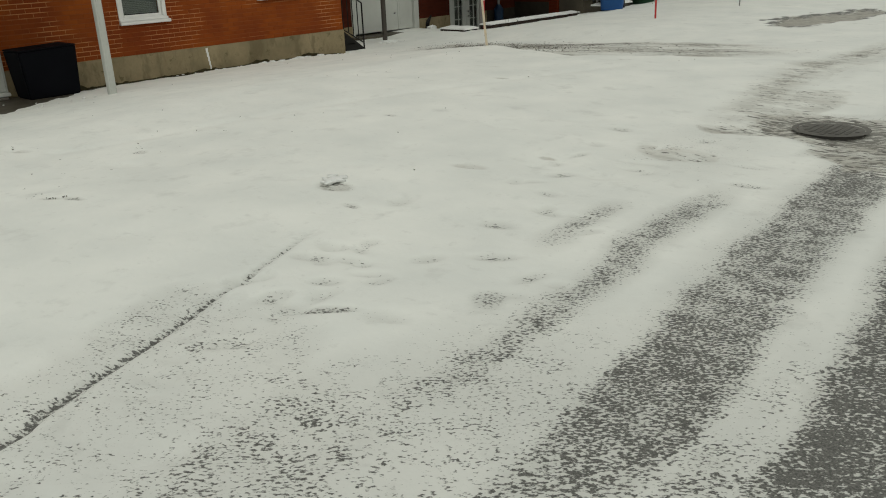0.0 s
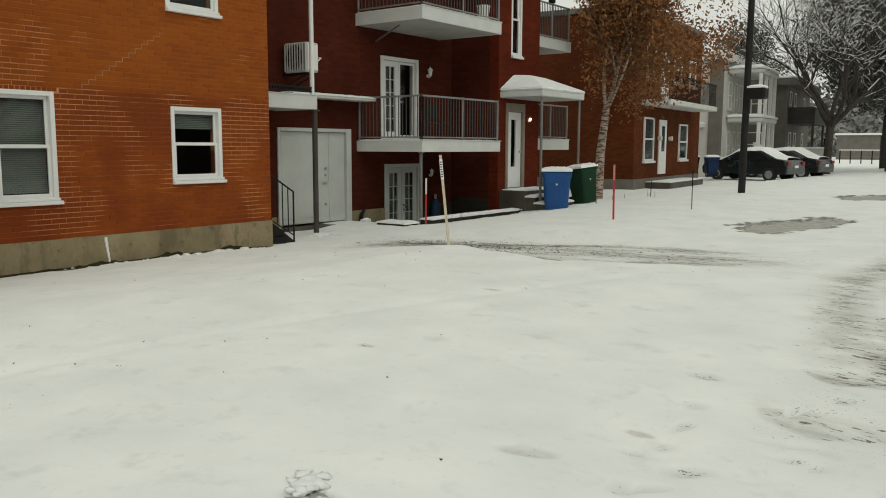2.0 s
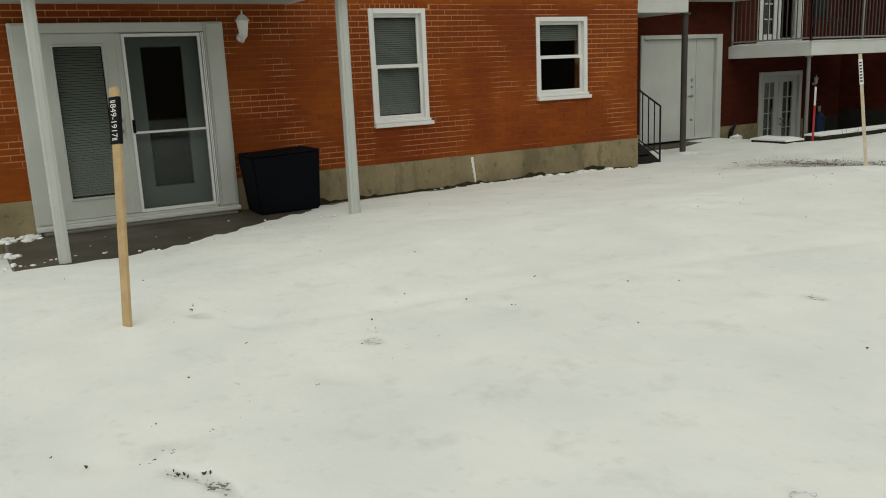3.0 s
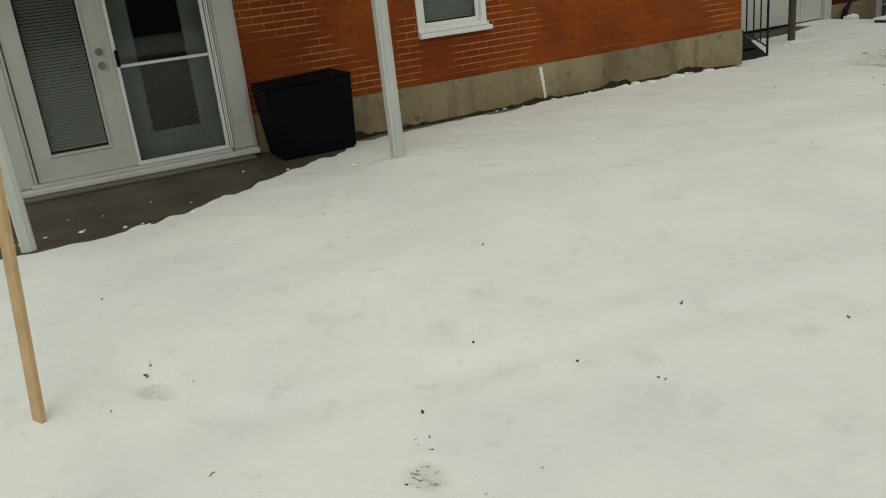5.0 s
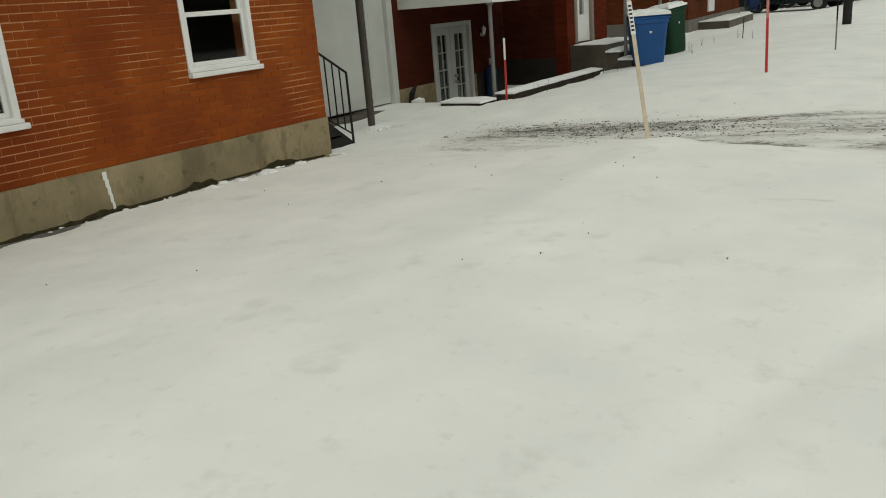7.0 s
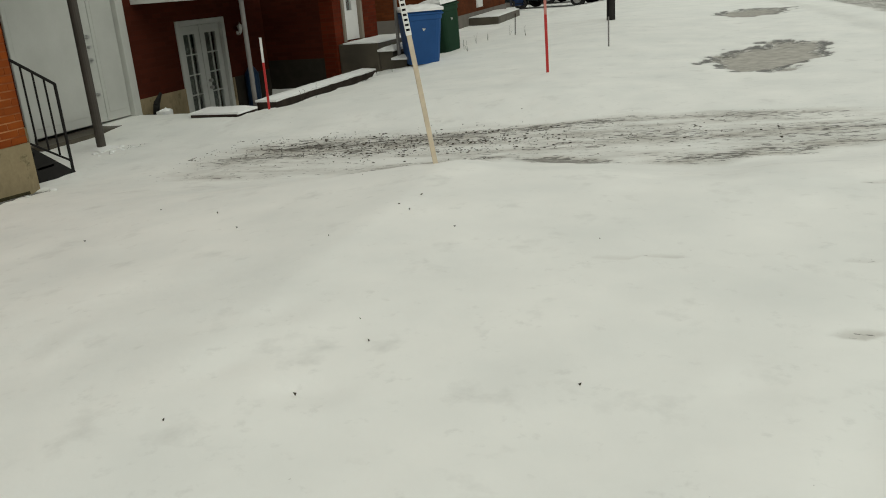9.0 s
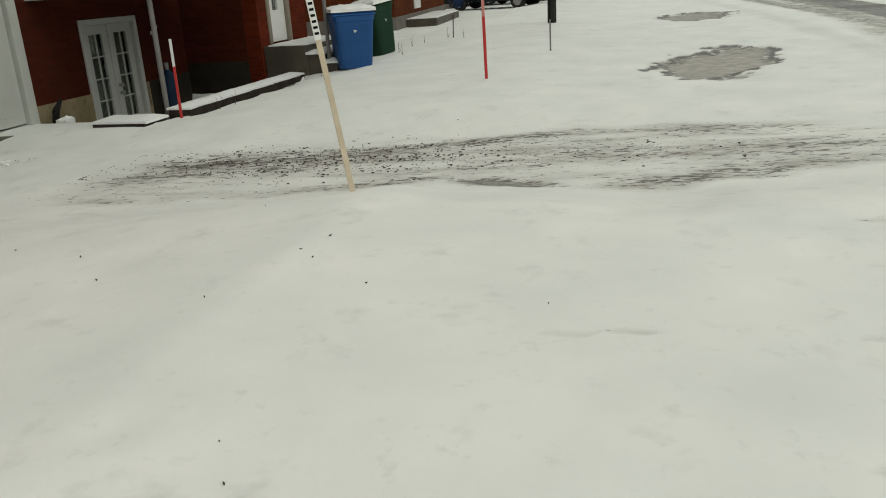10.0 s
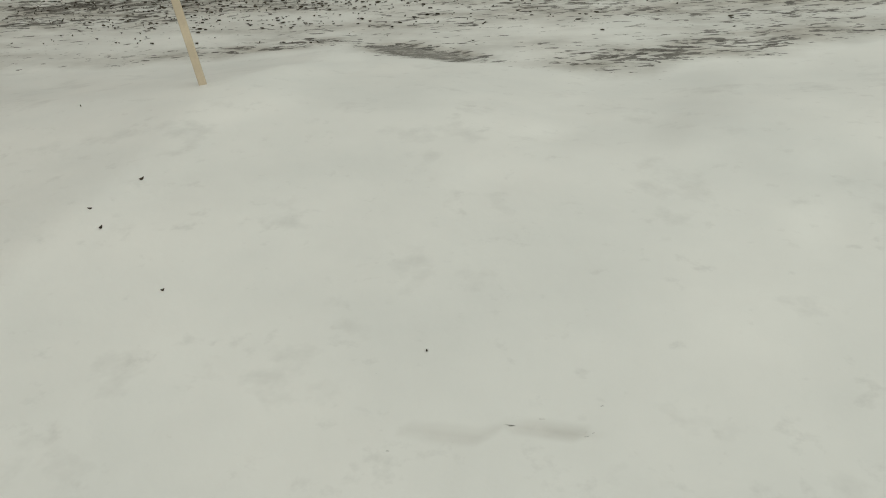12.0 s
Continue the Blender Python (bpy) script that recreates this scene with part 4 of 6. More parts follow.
def lattice_doors(name, x, y0, y1, z0, z1, label, rows=5, dark_right=False, mat=None):
    """A pair of white doors whose lights are divided into small panes."""
    t = thing(name, label, "door", (x, (y0 + y1) / 2, z0), kind="structure")
    mat = mat or TRIM
    bm = bmesh.new()
    f = 0.09
    for a in ((y0, y0 + f, z0, z1), (y1 - f, y1, z0, z1), (y0 + f, y1 - f, z1 - f, z1)):
        box(bm, x - 0.2, x + 0.035, *a, bev=0.008)
    part("door_frame", bm, mat, t)
    ym = (y0 + y1) / 2
    for k, (a, b) in enumerate(((y0 + f + 0.005, ym - 0.006), (ym + 0.006, y1 - f - 0.005))):
        clear = dark_right and k == 1
        rim = 0.06 if clear else 0.14
        ga, gb, gz0, gz1 = a + rim, b - rim, z0 + rim + 0.08, z1 - f - rim
        leaf = part("door_leaf", slab_with_holes(a, b, z0 + 0.02, z1 - f - 0.006, [(ga, gb, gz0, gz1)], "x", x - 0.08, x - 0.035), mat, t)
        p = part("pane", one_box(x - 0.061, x - 0.055, ga, gb, gz0, gz1), GLASS, leaf)
        p.visible_shadow = False
        if clear:
            leaf["label"] = "full-glass leaf, dark inside"
            continue
        # grey sheet added behind the panes to lift their tone
        part("pane_backing", one_box(x - 0.150, x - 0.135, ga - 0.03, gb + 0.03, gz0 - 0.05, gz1 + 0.05), PANE_BACKING, leaf, "grey sheet added behind the panes to lighten them")
        for r in range(1, rows):
            z = gz0 + (gz1 - gz0) * r / rows
            part("glazing_bar", one_box(x - 0.05, x - 0.03, ga, gb, z - 0.01, z + 0.01), mat, leaf)
        part("glazing_bar", one_box(x - 0.052, x - 0.031, (ga + gb) / 2 - 0.01, (ga + gb) / 2 + 0.01, gz0, gz1), mat, leaf)
    for z in (z0 + 0.95, z0 + 1.07):
        part("door_knob", tube(bmesh.new(), (x - 0.035, ym + 0.08, z), (x + 0.03, ym + 0.08, z), 0.025, 0.03, 10), ALLOY, t, "steel knob")
    return t


# greyer than the balcony doors: shade below the balcony is in this paint
lattice_doors("door_3", BX, 5.48, 6.88, -1.05, 1.05, "white basement french doors with small panes, greyed for shade", mat=WHITE)
lattice_doors("door_4", BX, 5.36, 6.80, 1.62, 3.64, "white balcony doors, one leaf in small panes, one dark", dark_right=True)
wall_lantern(BX, 7.20, 3.36, s=0.9, label="pale wall lamp beside the balcony doors")
wall_lantern(BX, 7.30, 0.80, s=0.7, label="pale wall lamp beside the basement doors")
balcony("balcony", "white-edged concrete balcony with a grey railing", BX, -0.15, 4.50, 7.66, 1.36, 1.61, 1.0, "fl", railmat=RAILGREY, mids=(6.1,))
balcony("balcony", "white-edged upper balcony with a grey railing", BX, -0.15, 4.50, 7.66, 4.22, 4.50, 1.0, "fl", railmat=RAILGREY, mids=(6.1,))
balcony("balcony", "white-edged balcony beyond the entrance bay", BX, -0.72, 10.32, 12.35, 1.40, 1.69, 1.0, "f", railmat=RAILGREY, mids=(11.3,), pitch=0.09)
balcony("balcony", "white-edged upper balcony beyond the entrance bay", BX, -0.72, 10.32, 12.35, 4.25, 4.52, 1.0, "f", railmat=RAILGREY, mids=(11.3,), pitch=0.09)
bk = balcony("balcony", "small white-edged balcony against the corner", BX, -0.87, 0.05, 2.03, 2.20, 2.47, 0.17, "f", railmat=DARKMETAL, pitch=0.07, pick=0.014)
solid("balcony_brace", tube(bmesh.new(), (BX, 5.2, 3.95), (-1.2, 5.0, 4.22), 0.02, 0.02, 8), GREYMETAL, "thin grey brace under the upper balcony", "brace")


def steel_post(x, y, z0, z1, r, mat, label):
    bm = tube(bmesh.new(), (x, y, z0), (x, y, z1), r, r, 14)
    tube(bm, (x, y, z1 - 0.03), (x, y, z1 - 0.002), r * 1.8, r * 1.8, 14)
    return solid("steel_post", bm, mat, label, "post")


steel_post(-0.92, 2.0, -0.45, 2.20, 0.055, POSTGREY, "dark steel post holding the corner balcony")
steel_post(-0.94, 1.96, 2.492, 6.0, 0.045, TRIM, "white post above the corner balcony")
steel_post(-0.28, 4.62, -1.06, 1.36, 0.035, GREYMETAL, "grey steel post under the middle balcony")
bm = snow_pad(-1.06, -0.77, 1.86, 2.16, ground_z(-0.92, 2.0) - 0.01, 0.05, 8)
solid("snow_clump", bm, SNOW, "clump of snow round the post foot", "snow")


def heat_pump():
    x0, x1, y0, y1, z0 = -1.98, -1.32, 2.16, 2.54, 2.98
    t = thing("heat_pump", "pale wall-hung heat pump with a slatted fan grille", "heat pump", (-1.6, 2.2, 2.7))
    part("casing", one_box(x0, x1, y0 + 0.02, y1, z0, z0 + 0.60, bev=0.03), FASCIA, t)
    part("fan_shroud", tube(bmesh.new(), ((x0 + x1) / 2, y0 + 0.03, z0 + 0.30), ((x0 + x1) / 2, y0 - 0.002, z0 + 0.30), 0.25, 0.25, 24), DARKMETAL, t, "dark round fan opening")
    part("grille_back", one_box(x0 + 0.03, x1 - 0.03, y0 + 0.004, y0 + 0.022, z0 + 0.03, z0 + 0.57), GREYMETAL, t, "grey grille backing")
    for k in range(8):
        x = x0 + 0.05 + 0.074 * k
        part("slat", one_box(x, x + 0.026, y0 - 0.012, y0 + 0.006, z0 + 0.03, z0 + 0.57), FASCIA, t)
    part("side_panel", one_box(x1, x1 + 0.014, y0 + 0.06, y1 - 0.04, z0 + 0.05, z0 + 0.55, bev=0.006), TRIM, t)
    for y in (y0 + 0.08, y1 - 0.08):
        bm = tube(bmesh.new(), (BX, y, z0 - 0.02), (x1, y, z0 - 0.02), 0.018, n=6)
        tube(bm, (BX, y, z0 - 0.32), (x1, y, z0 - 0.02), 0.014, n=6)
        part("bracket", bm, DARKMETAL, t)
    bm = tube(bmesh.new(), (x1 - 0.1, y1, z0 + 0.2), (x1 - 0.1, y1 + 0.16, z0 + 0.32), 0.014, n=6)
    tube(bm, (x1 - 0.1, y1 + 0.16, z0 + 0.32), (BX, y1 + 0.28, z0 + 0.42), 0.014, n=6)
    part("pipe", bm, TRIM, t)


heat_pump()
aw = thing("garage_awning", "shallow ledge over the garage doors, covered in snow", "awning", (BX, 3.2, 2.5))
part("ledge", one_box(BX, -1.60, 2.06, 4.62, 2.50, 2.56, bev=0.008), FASCIA, aw)
part("snow_cover", snow_pad(BX + 0.01, -1.58, 2.06, 4.63, 2.56, 0.05, 11), SNOW, aw, "soft snow")


def side_stair():
    t = thing("metal_stair", "small black steel stair with a railing beside brick", "stair", (-0.6, 0.5, -0.4))
    for k in range(3):
        z = -0.30 + 0.16 * k
        y = 0.74 - 0.22 * k
        part("tread", one_box(-1.0, -0.25, y - 0.24, y, z - 0.035, z, bev=0.006), DARKMETAL, t)
    for x in (-1.0, -0.27):
        part("stringer", prism(bmesh.new(), [(0.80, -0.45), (0.80, -0.30), (0.10, 0.20), (0.10, -0.05), (0.35, -0.45)], "x", x, x + 0.02), DARKMETAL, t)
    part("top_rail", tube(bmesh.new(), (-0.26, 0.06, 1.06), (-0.26, 0.77, 0.64), 0.016, n=8), DARKMETAL, t)
    part("low_rail", tube(bmesh.new(), (-0.26, 0.06, 0.24), (-0.26, 0.77, -0.17), 0.012, n=8), DARKMETAL, t)
    for k in range(6):
        y = 0.10 + 0.134 * k
        zt = 1.06 - 0.59 * (y - 0.06)
        part("baluster", tube(bmesh.new(), (-0.26, y, zt - 0.80 if k < 5 else -0.42), (-0.26, y, zt), 0.010 if k < 5 else 0.016, n=6), DARKMETAL, t)
    part("snow_cover", snow_pad(-0.98, -0.3, 0.30, 0.50, -0.14, 0.02, 4), SNOW, t, "snow on a tread")


side_stair()


def entrance():
    d = thing("door_5", "white entrance door with a narrow light in a beige frame", "door", (CX, 9.05, 0.38), kind="structure")
    bm = bmesh.new()
    for a in ((8.61, 8.71, 0.38, 2.62), (9.45, 9.55, 0.38, 2.62), (8.71, 9.45, 2.40, 2.62)):
        box(bm, CX - 0.2, CX + 0.03, *a, bev=0.008)
    part("door_frame", bm, plain("beige_frame", (0.28, 0.24, 0.19), 0.7), d, "beige door surround")
    part("door_leaf", slab_with_holes(8.72, 9.44, 0.40, 2.39, [(8.95, 9.19, 0.95, 2.20)], "x", CX - 0.09, CX - 0.04), TRIM, d)
    p = part("pane", one_box(CX - 0.068, CX - 0.062, 8.95, 9.19, 0.95, 2.20), GLASS, d)
    p.visible_shadow = False
    part("handle", tube(bmesh.new(), (CX - 0.04, 9.35, 1.35), (CX + 0.02, 9.35, 1.35), 0.025, 0.03, 10), ALLOY, d)
    double_hung("window_5", CX, 8.83, 9.35, 3.84, 5.75, "narrow white stair window in red brick")
    wall_lantern(CX, 9.77, 2.22, lit=True, s=0.5, label="small lit wall lamp beside the entrance")
    st = thing("stoop", "dark concrete entrance stoop with snowy steps", "steps", (0.4, 9.15, -0.3))
    part("landing", one_box(CX, 0.21, 8.33, 9.95, -0.35, 0.36, bev=0.015), SLAB, st)
    part("snow_cover", snow_pad(CX + 0.1, 0.22, 8.35, 9.93, 0.36, 0.045, 6), SNOW, st, "snow on the landing")
    for k, z in ((0, 0.20), (1, 0.04)):
        s = part("step", one_box(0.21 + 0.27 * k, 0.48 + 0.27 * k, 8.35, 9.85, -0.3, z, bev=0.01), SLAB, st)
        part("snow_cap", snow_pad(0.22 + 0.27 * k, 0.51 + 0.27 * k, 8.33, 9.83, z, 0.075, 9 + k, 0.08, 0.03), SNOW, s, "rounded snow on a step")


entrance()


def canopy():
    x0, x1, y0, y1, z = CX, 0.67, 8.31, 10.57, 2.74
    t = thing("canopy", "white hipped entrance canopy under thick snow", "canopy", (x0, (y0 + y1) / 2, z))
    part("fascia", one_box(x0, x1, y0, y1, z, z + 0.16, bev=0.015), FASCIA, t)
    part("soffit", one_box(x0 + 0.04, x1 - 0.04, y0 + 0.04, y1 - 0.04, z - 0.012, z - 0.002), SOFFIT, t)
    bm = bmesh.new()
    rim = [bm.verts.new(p) for p in ((x0, y0 - 0.03, z + 0.162), (x1 + 0.03, y0 - 0.03, z + 0.162), (x1 + 0.03, y1 + 0.03, z + 0.162), (x0, y1 + 0.03, z + 0.162))]
    up = [bm.verts.new(p) for p in ((x0, y0 - 0.03, z + 0.22), (x1 + 0.04, y0 - 0.04, z + 0.22), (x1 + 0.04, y1 + 0.04, z + 0.22), (x0, y1 + 0.03, z + 0.22))]
    ridge = [bm.verts.new((x0, y0 + 0.62, z + 0.62)), bm.verts.new((x0 + 0.45, y0 + 0.75, z + 0.60)), bm.verts.new((x0 + 0.45, y1 - 0.75, z + 0.58)), bm.verts.new((x0, y1 - 0.62, z + 0.60))]
    for i in range(3):
        bm.faces.new((rim[i], rim[i + 1], up[i + 1], up[i]))
        bm.faces.new((up[i], up[i + 1], ridge[i + 1], ridge[i]))
    bm.faces.new((rim[3], rim[0], up[0], ridge[0], ridge[3], up[3]))
    bm.faces.new(rim[::-1])
    bm.faces.new(ridge)
    bmesh.ops.bevel(bm, geom=list(bm.edges), offset=0.03, segments=2, affect="EDGES")
    part("snow_roof", bm, SNOW, t, "thick smooth snow")
    for y in (8.41, 10.43):
        part("post", tube(bmesh.new(), (0.59, y, -0.25), (0.59, y, z), 0.035, n=10), GREYMETAL, t, "slim grey post")


canopy()


def wheeled_bin(label, mat, at, turn, h=1.0, seed=1, wide=1.0, tilt=0.0):
    t = thing("wheeled_bin", label, "bin", (0, 0, 0), "wheeled bins by the entrance")
    bm = bmesh.new()
    rings = []
    for z, hx, hy in ((0.03, 0.235, 0.27), (0.12, 0.245, 0.285), (h * 0.82, 0.29, 0.36), (h * 0.83, 0.302, 0.372), (h * 0.91, 0.306, 0.376)):
        pts = []
        for cx, cy, a0 in ((hx, hy, 0), (-hx, hy, 90), (-hx, -hy, 180), (hx, -hy, 270)):
            for k in range(4):
                a, r = radians(a0 + 30 * k), 0.09
                pts.append(bm.verts.new((cx - math.copysign(r, cx) + r * math.cos(a), cy - math.copysign(r, cy) + r * math.sin(a), z)))
        rings.append(pts)
    for a, b in zip(rings, rings[1:]):
        for i in range(16):
            bm.faces.new((a[i], a[(i + 1) % 16], b[(i + 1) % 16], b[i]))
    bm.faces.new(rings[0][::-1])
    bm.faces.new(rings[-1])
    body = part("body", bm, mat, t)
    bm = one_box(-0.318, 0.318, -0.395, 0.385, h * 0.91, h * 0.95, bev=0.015)
    box(bm, -0.30, 0.30, -0.37, 0.36, h * 0.95 - 0.004, h * 0.985, bev=0.015)
    part("lid", bm, mat, t)
    part("snow_cap", snow_pad(-0.31, 0.31, -0.385, 0.375, h * 0.985, 0.10, seed, 0.07), SNOW, t, "rounded cap of snow")
    part("handle", tube(bmesh.new(), (-0.24, -0.44, h * 0.87), (0.24, -0.44, h * 0.87), 0.016, n=8), mat, t)
    for x in (-0.24, 0.24):
        w = part("wheel", tube(bmesh.new(), (x - 0.03, -0.30, 0.12), (x + 0.03, -0.30, 0.12), 0.12, n=18), TYRE, t)
        part("hub", tube(bmesh.new(), (x - 0.034, -0.30, 0.12), (x + 0.034, -0.30, 0.12), 0.04, n=10), ALLOY, w)
    part("axle", tube(bmesh.new(), (-0.21, -0.30, 0.12), (0.21, -0.30, 0.12), 0.012, n=6), DARKMETAL, t)
    part("emblem", tube(bmesh.new(), (0, 0.345, h * 0.66), (0, 0.358, h * 0.66), 0.032, 0.032, 3), FASCIA, body, "pale triangular emblem")
    t.matrix_basis = Matrix.Translation(at) @ Matrix.Rotation(radians(tilt), 4, Vector((0.5, -0.85, 0))) @ pose(0, 0, 0, 0, 0, turn) @ Matrix.Diagonal((wide, wide, 1, 1))
    return t


wheeled_bin("blue wheeled recycling bin topped with snow", BLUE, (1.0, 8.50, ground_z(1.0, 8.5) - 0.02), -150, 0.98, 21, 1.18)
wheeled_bin("dark green wheeled bin leaning in the snow, snow-topped", GREEN, (0.85, 10.4, ground_z(0.85, 10.4) - 0.02), -112, 1.0, 22, 0.94, 8.0)


# ---- the sunken basement entrance ----
ke = thing("retaining_edge", "snow-topped dark timber edge of the basement entrance", "edging", (0.1, 6.0, -0.4))
b = part("timber", one_box(-0.16, 0.18, 4.45, 8.22, -1.06, -0.125, bev=0.015), TIMBER, ke)
part("snow_cap", snow_pad(-0.16, 0.15, 4.47, 8.22, -0.125, 0.055, 30, 0.10, 0.02), SNOW, b, "long strip of snow")
part("end_timber", one_box(BX + 0.03, -0.18, 4.28, 4.42, -1.06, -0.27, bev=0.012), TIMBER, ke)
bd = thing("loose_board", "loose board with snow on it, dark underneath", "board", (-0.4, 4.0, -0.3))
part("board", one_box(-0.82, -0.06, 3.74, 4.24, -0.25, -0.185, bev=0.006), TIMBER, bd)
part("snow_cap", snow_pad(-0.84, -0.05, 3.76, 4.26, -0.185, 0.06, 41), SNOW, bd, "pillow of snow")
cyl = thing("blue_gas_cylinder", "dark blue cylinder standing by the basement doors", "cylinder", (-1.95, 7.35, -1.06))
bm = tube(bmesh.new(), (-1.95, 7.35, -1.06), (-1.95, 7.35, 0.0), 0.13, 0.13, 16)
tube(bm, (-1.95, 7.35, 0.0), (-1.95, 7.35, 0.12), 0.13, 0.05, 16)
part("body", bm, plain("dark_blue_enamel", (0.01, 0.035, 0.08), 0.45), cyl)
part("valve", tube(bmesh.new(), (-1.95, 7.35, 0.12), (-1.95, 7.35, 0.24), 0.03, 0.04, 8), ALLOY, cyl)
sp = thing("downspout_foot", "dark drain elbow with snow clinging to it", "downspout", (-1.85, 4.4, -0.35))
bm = tube(bmesh.new(), (-1.94, 4.42, -0.36), (-1.86, 4.39, -0.10), 0.045, 0.05, 8)
tube(bm, (-1.86, 4.39, -0.10), (-1.80, 4.46, 0.06), 0.05, 0.02, 8)
part("pipe", bm, DARKMETAL, sp)
part("snow_cap", snow_pad(-1.84, -1.70, 4.34, 4.52, -0.30, 0.20, 45, 0.04), SNOW, sp, "white snow")


# ---- markers ----
def stake(label, base, top, width, thick, mat, bands=(), facing=35.0, name="marker_stake"):
    """A lath driven into the snow. bands: (from, to, material, label) along its length, 0 at the base."""
    b, q = Vector(base), Vector(top)
    t = thing(name, label, "stake", (0, 0, 0), "marker stakes")
    n = (q - b).length
    cuts = sorted({-0.12 / n, 1.0, *(k[0] for k in bands), *(k[1] for k in bands)})
    for lo, hi in zip(cuts, cuts[1:]):
        mine = [k for k in bands if k[0] <= (lo + hi) / 2 <= k[1]]
        bm = one_box(-width / 2, width / 2, -thick / 2, thick / 2, lo * n, hi * n, bev=min(0.002, thick / 6))
        part("shaft" if not mine else "band", bm, mine[0][2] if mine else mat, t, mine[0][3] if mine else "")
    d = (q - b).normalized()
    u = Vector((math.cos(radians(facing)), math.sin(radians(facing)), 0))
    u = (u - d * u.dot(d)).normalized()
    t.matrix_basis = Matrix.Translation(b) @ Matrix((u, d.cross(u), d)).transposed().to_4x4()
    return t, n


FLAG = plain("black_label", (0.010, 0.010, 0.010), 0.75, vary=0.2, bump=0, spec=0.1)
LETTER = plain("white_lettering", (0.8, 0.8, 0.78), 0.5, vary=0.05, bump=0)
s1, n1 = stake("pine lath stake with a black printed label", (5.07, -8.74, 0.0), (4.87, -8.62, 1.36), 0.066, 0.02, LATH, facing=28)
lab = part("label", one_box(-0.041, 0.041, -0.013, 0.013, n1 - 0.325, n1 - 0.055, bev=0.002), FLAG, s1, "black label with white print")
font = bpy.data.curves.new("print", "FONT")
font.body, font.size, font.align_x, font.align_y = "849-1917", 0.050, "CENTER", "CENTER"
holder = new("print", font)
bpy.context.view_layer.update()
text = bpy.data.meshes.new_from_object(holder)
bpy.data.objects.remove(holder)
text.materials.clear()
text.materials.append(LETTER)
tx = new("lettering", text)
tx.parent = lab
tx.matrix_basis = Matrix.Translation((0, -0.0142, n1 - 0.19)) @ Euler((radians(90), 0, 0)).to_matrix().to_4x4() @ Euler((0, 0, radians(-90))).to_matrix().to_4x4() @ Matrix.Diagonal((1, 1.4, 1, 1))
for zb in (0.078, 0.086, 0.292, 0.300):
    part("print_bar", one_box(-0.022, 0.022, -0.0146, -0.0125, n1 - zb - 0.0022, n1 - zb + 0.0022), LETTER, lab)
s2, n2 = stake("pine lath stake with a dark printed strip at the driveway", (4.38, -0.68, ground_z(4.38, -0.68) - 0.01), (4.19, -0.63, 1.36), 0.034, 0.02, plain("bleached_lath", (0.70, 0.60, 0.45), 0.8, big=6, fine=90, vary=0.3, bump=0.2), facing=25)
lab2 = part("label", one_box(-0.020, 0.020, -0.012, 0.012, n2 - 0.34, n2 - 0.06, bev=0.002), LETTER, s2, "pale strip with dark print")
for k in range(7):
    part("print_bar", one_box(-0.013, 0.013, -0.0135, -0.012, n2 - 0.31 + 0.034 * k, n2 - 0.295 + 0.034 * k), FLAG, lab2)
PINK = plain("faded_red_paint", (0.55, 0.22, 0.19), 0.5, vary=0.2)
stake("red snow marker stake with a faded top", (3.96, 5.50, ground_z(3.96, 5.5)), (3.95, 5.50, 1.13), 0.038, 0.02, REDPLASTIC, ((0.72, 1.0, PINK, "faded pinkish top"),), 20)
stake("thin grey stake with a dark tag", (4.40, 8.72, ground_z(4.4, 8.72)), (4.40, 8.72, 0.98), 0.024, 0.02, GREYMETAL, ((0.55, 1.0, FLAG, "dark tag"),), 20)
stake("red and white snow marker by the basement entrance", (0.20, 4.18, ground_z(0.20, 4.18)), (0.21, 4.18, 0.80), 0.03, 0.03, REDPLASTIC, ((0.66, 1.0, TRIM, "white top"),), 20)
stake("short weathered stick in the snow", (1.8, 12.6, ground_z(1.8, 12.6)), (1.82, 12.6, 0.55), 0.02, 0.02, TIMBER, (), 20)


# ---- street furniture ----
def pole():
    x, y = 3.66, 14.9
    t = thing("utility_pole", "dark wooden utility pole with a snow-capped box", "pole", (x, y, 0.1))
    part("shaft", tube(bmesh.new(), (x, y, -0.1), (x + 0.05, y, 9.5), 0.105, 0.08, 16), POLEWOOD, t)
    part("box", one_box(x + 0.10, x + 0.62, y - 0.35, y + 0.05, 2.86, 3.18, bev=0.05), DARKMETAL, t, "dark rounded box")
    part("snow_cap", snow_pad(x + 0.12, x + 0.60, y - 0.33, y + 0.03, 3.18, 0.09, 50, 0.06), SNOW, t, "cap of snow")
    part("bracket", tube(bmesh.new(), (x, y, 3.0), (x + 0.2, y - 0.1, 3.0), 0.03, n=8), DARKMETAL, t)


pole()
mh = thing("manhole_cover", "cast iron manhole cover in worn wet asphalt", "manhole cover", (10.80, -3.64, 0.0))
bm = tube(bmesh.new(), (10.80, -3.64, -0.03), (10.80, -3.64, 0.012), 0.27, 0.27, 40)
part("lid", bm, IRON, mh)
bm = bmesh.new()
for k in range(40):
    a, b = 2 * math.pi * k / 40, 2 * math.pi * (k + 1) / 40
    ring = [bm.verts.new((10.80 + r * math.cos(c), -3.64 + r * math.sin(c), z)) for r, c, z in ((0.275, a, 0.014), (0.32, a, 0.016), (0.32, b, 0.016), (0.275, b, 0.014))]
    bm.faces.new(ring)
part("ring", bm, IRON, mh)
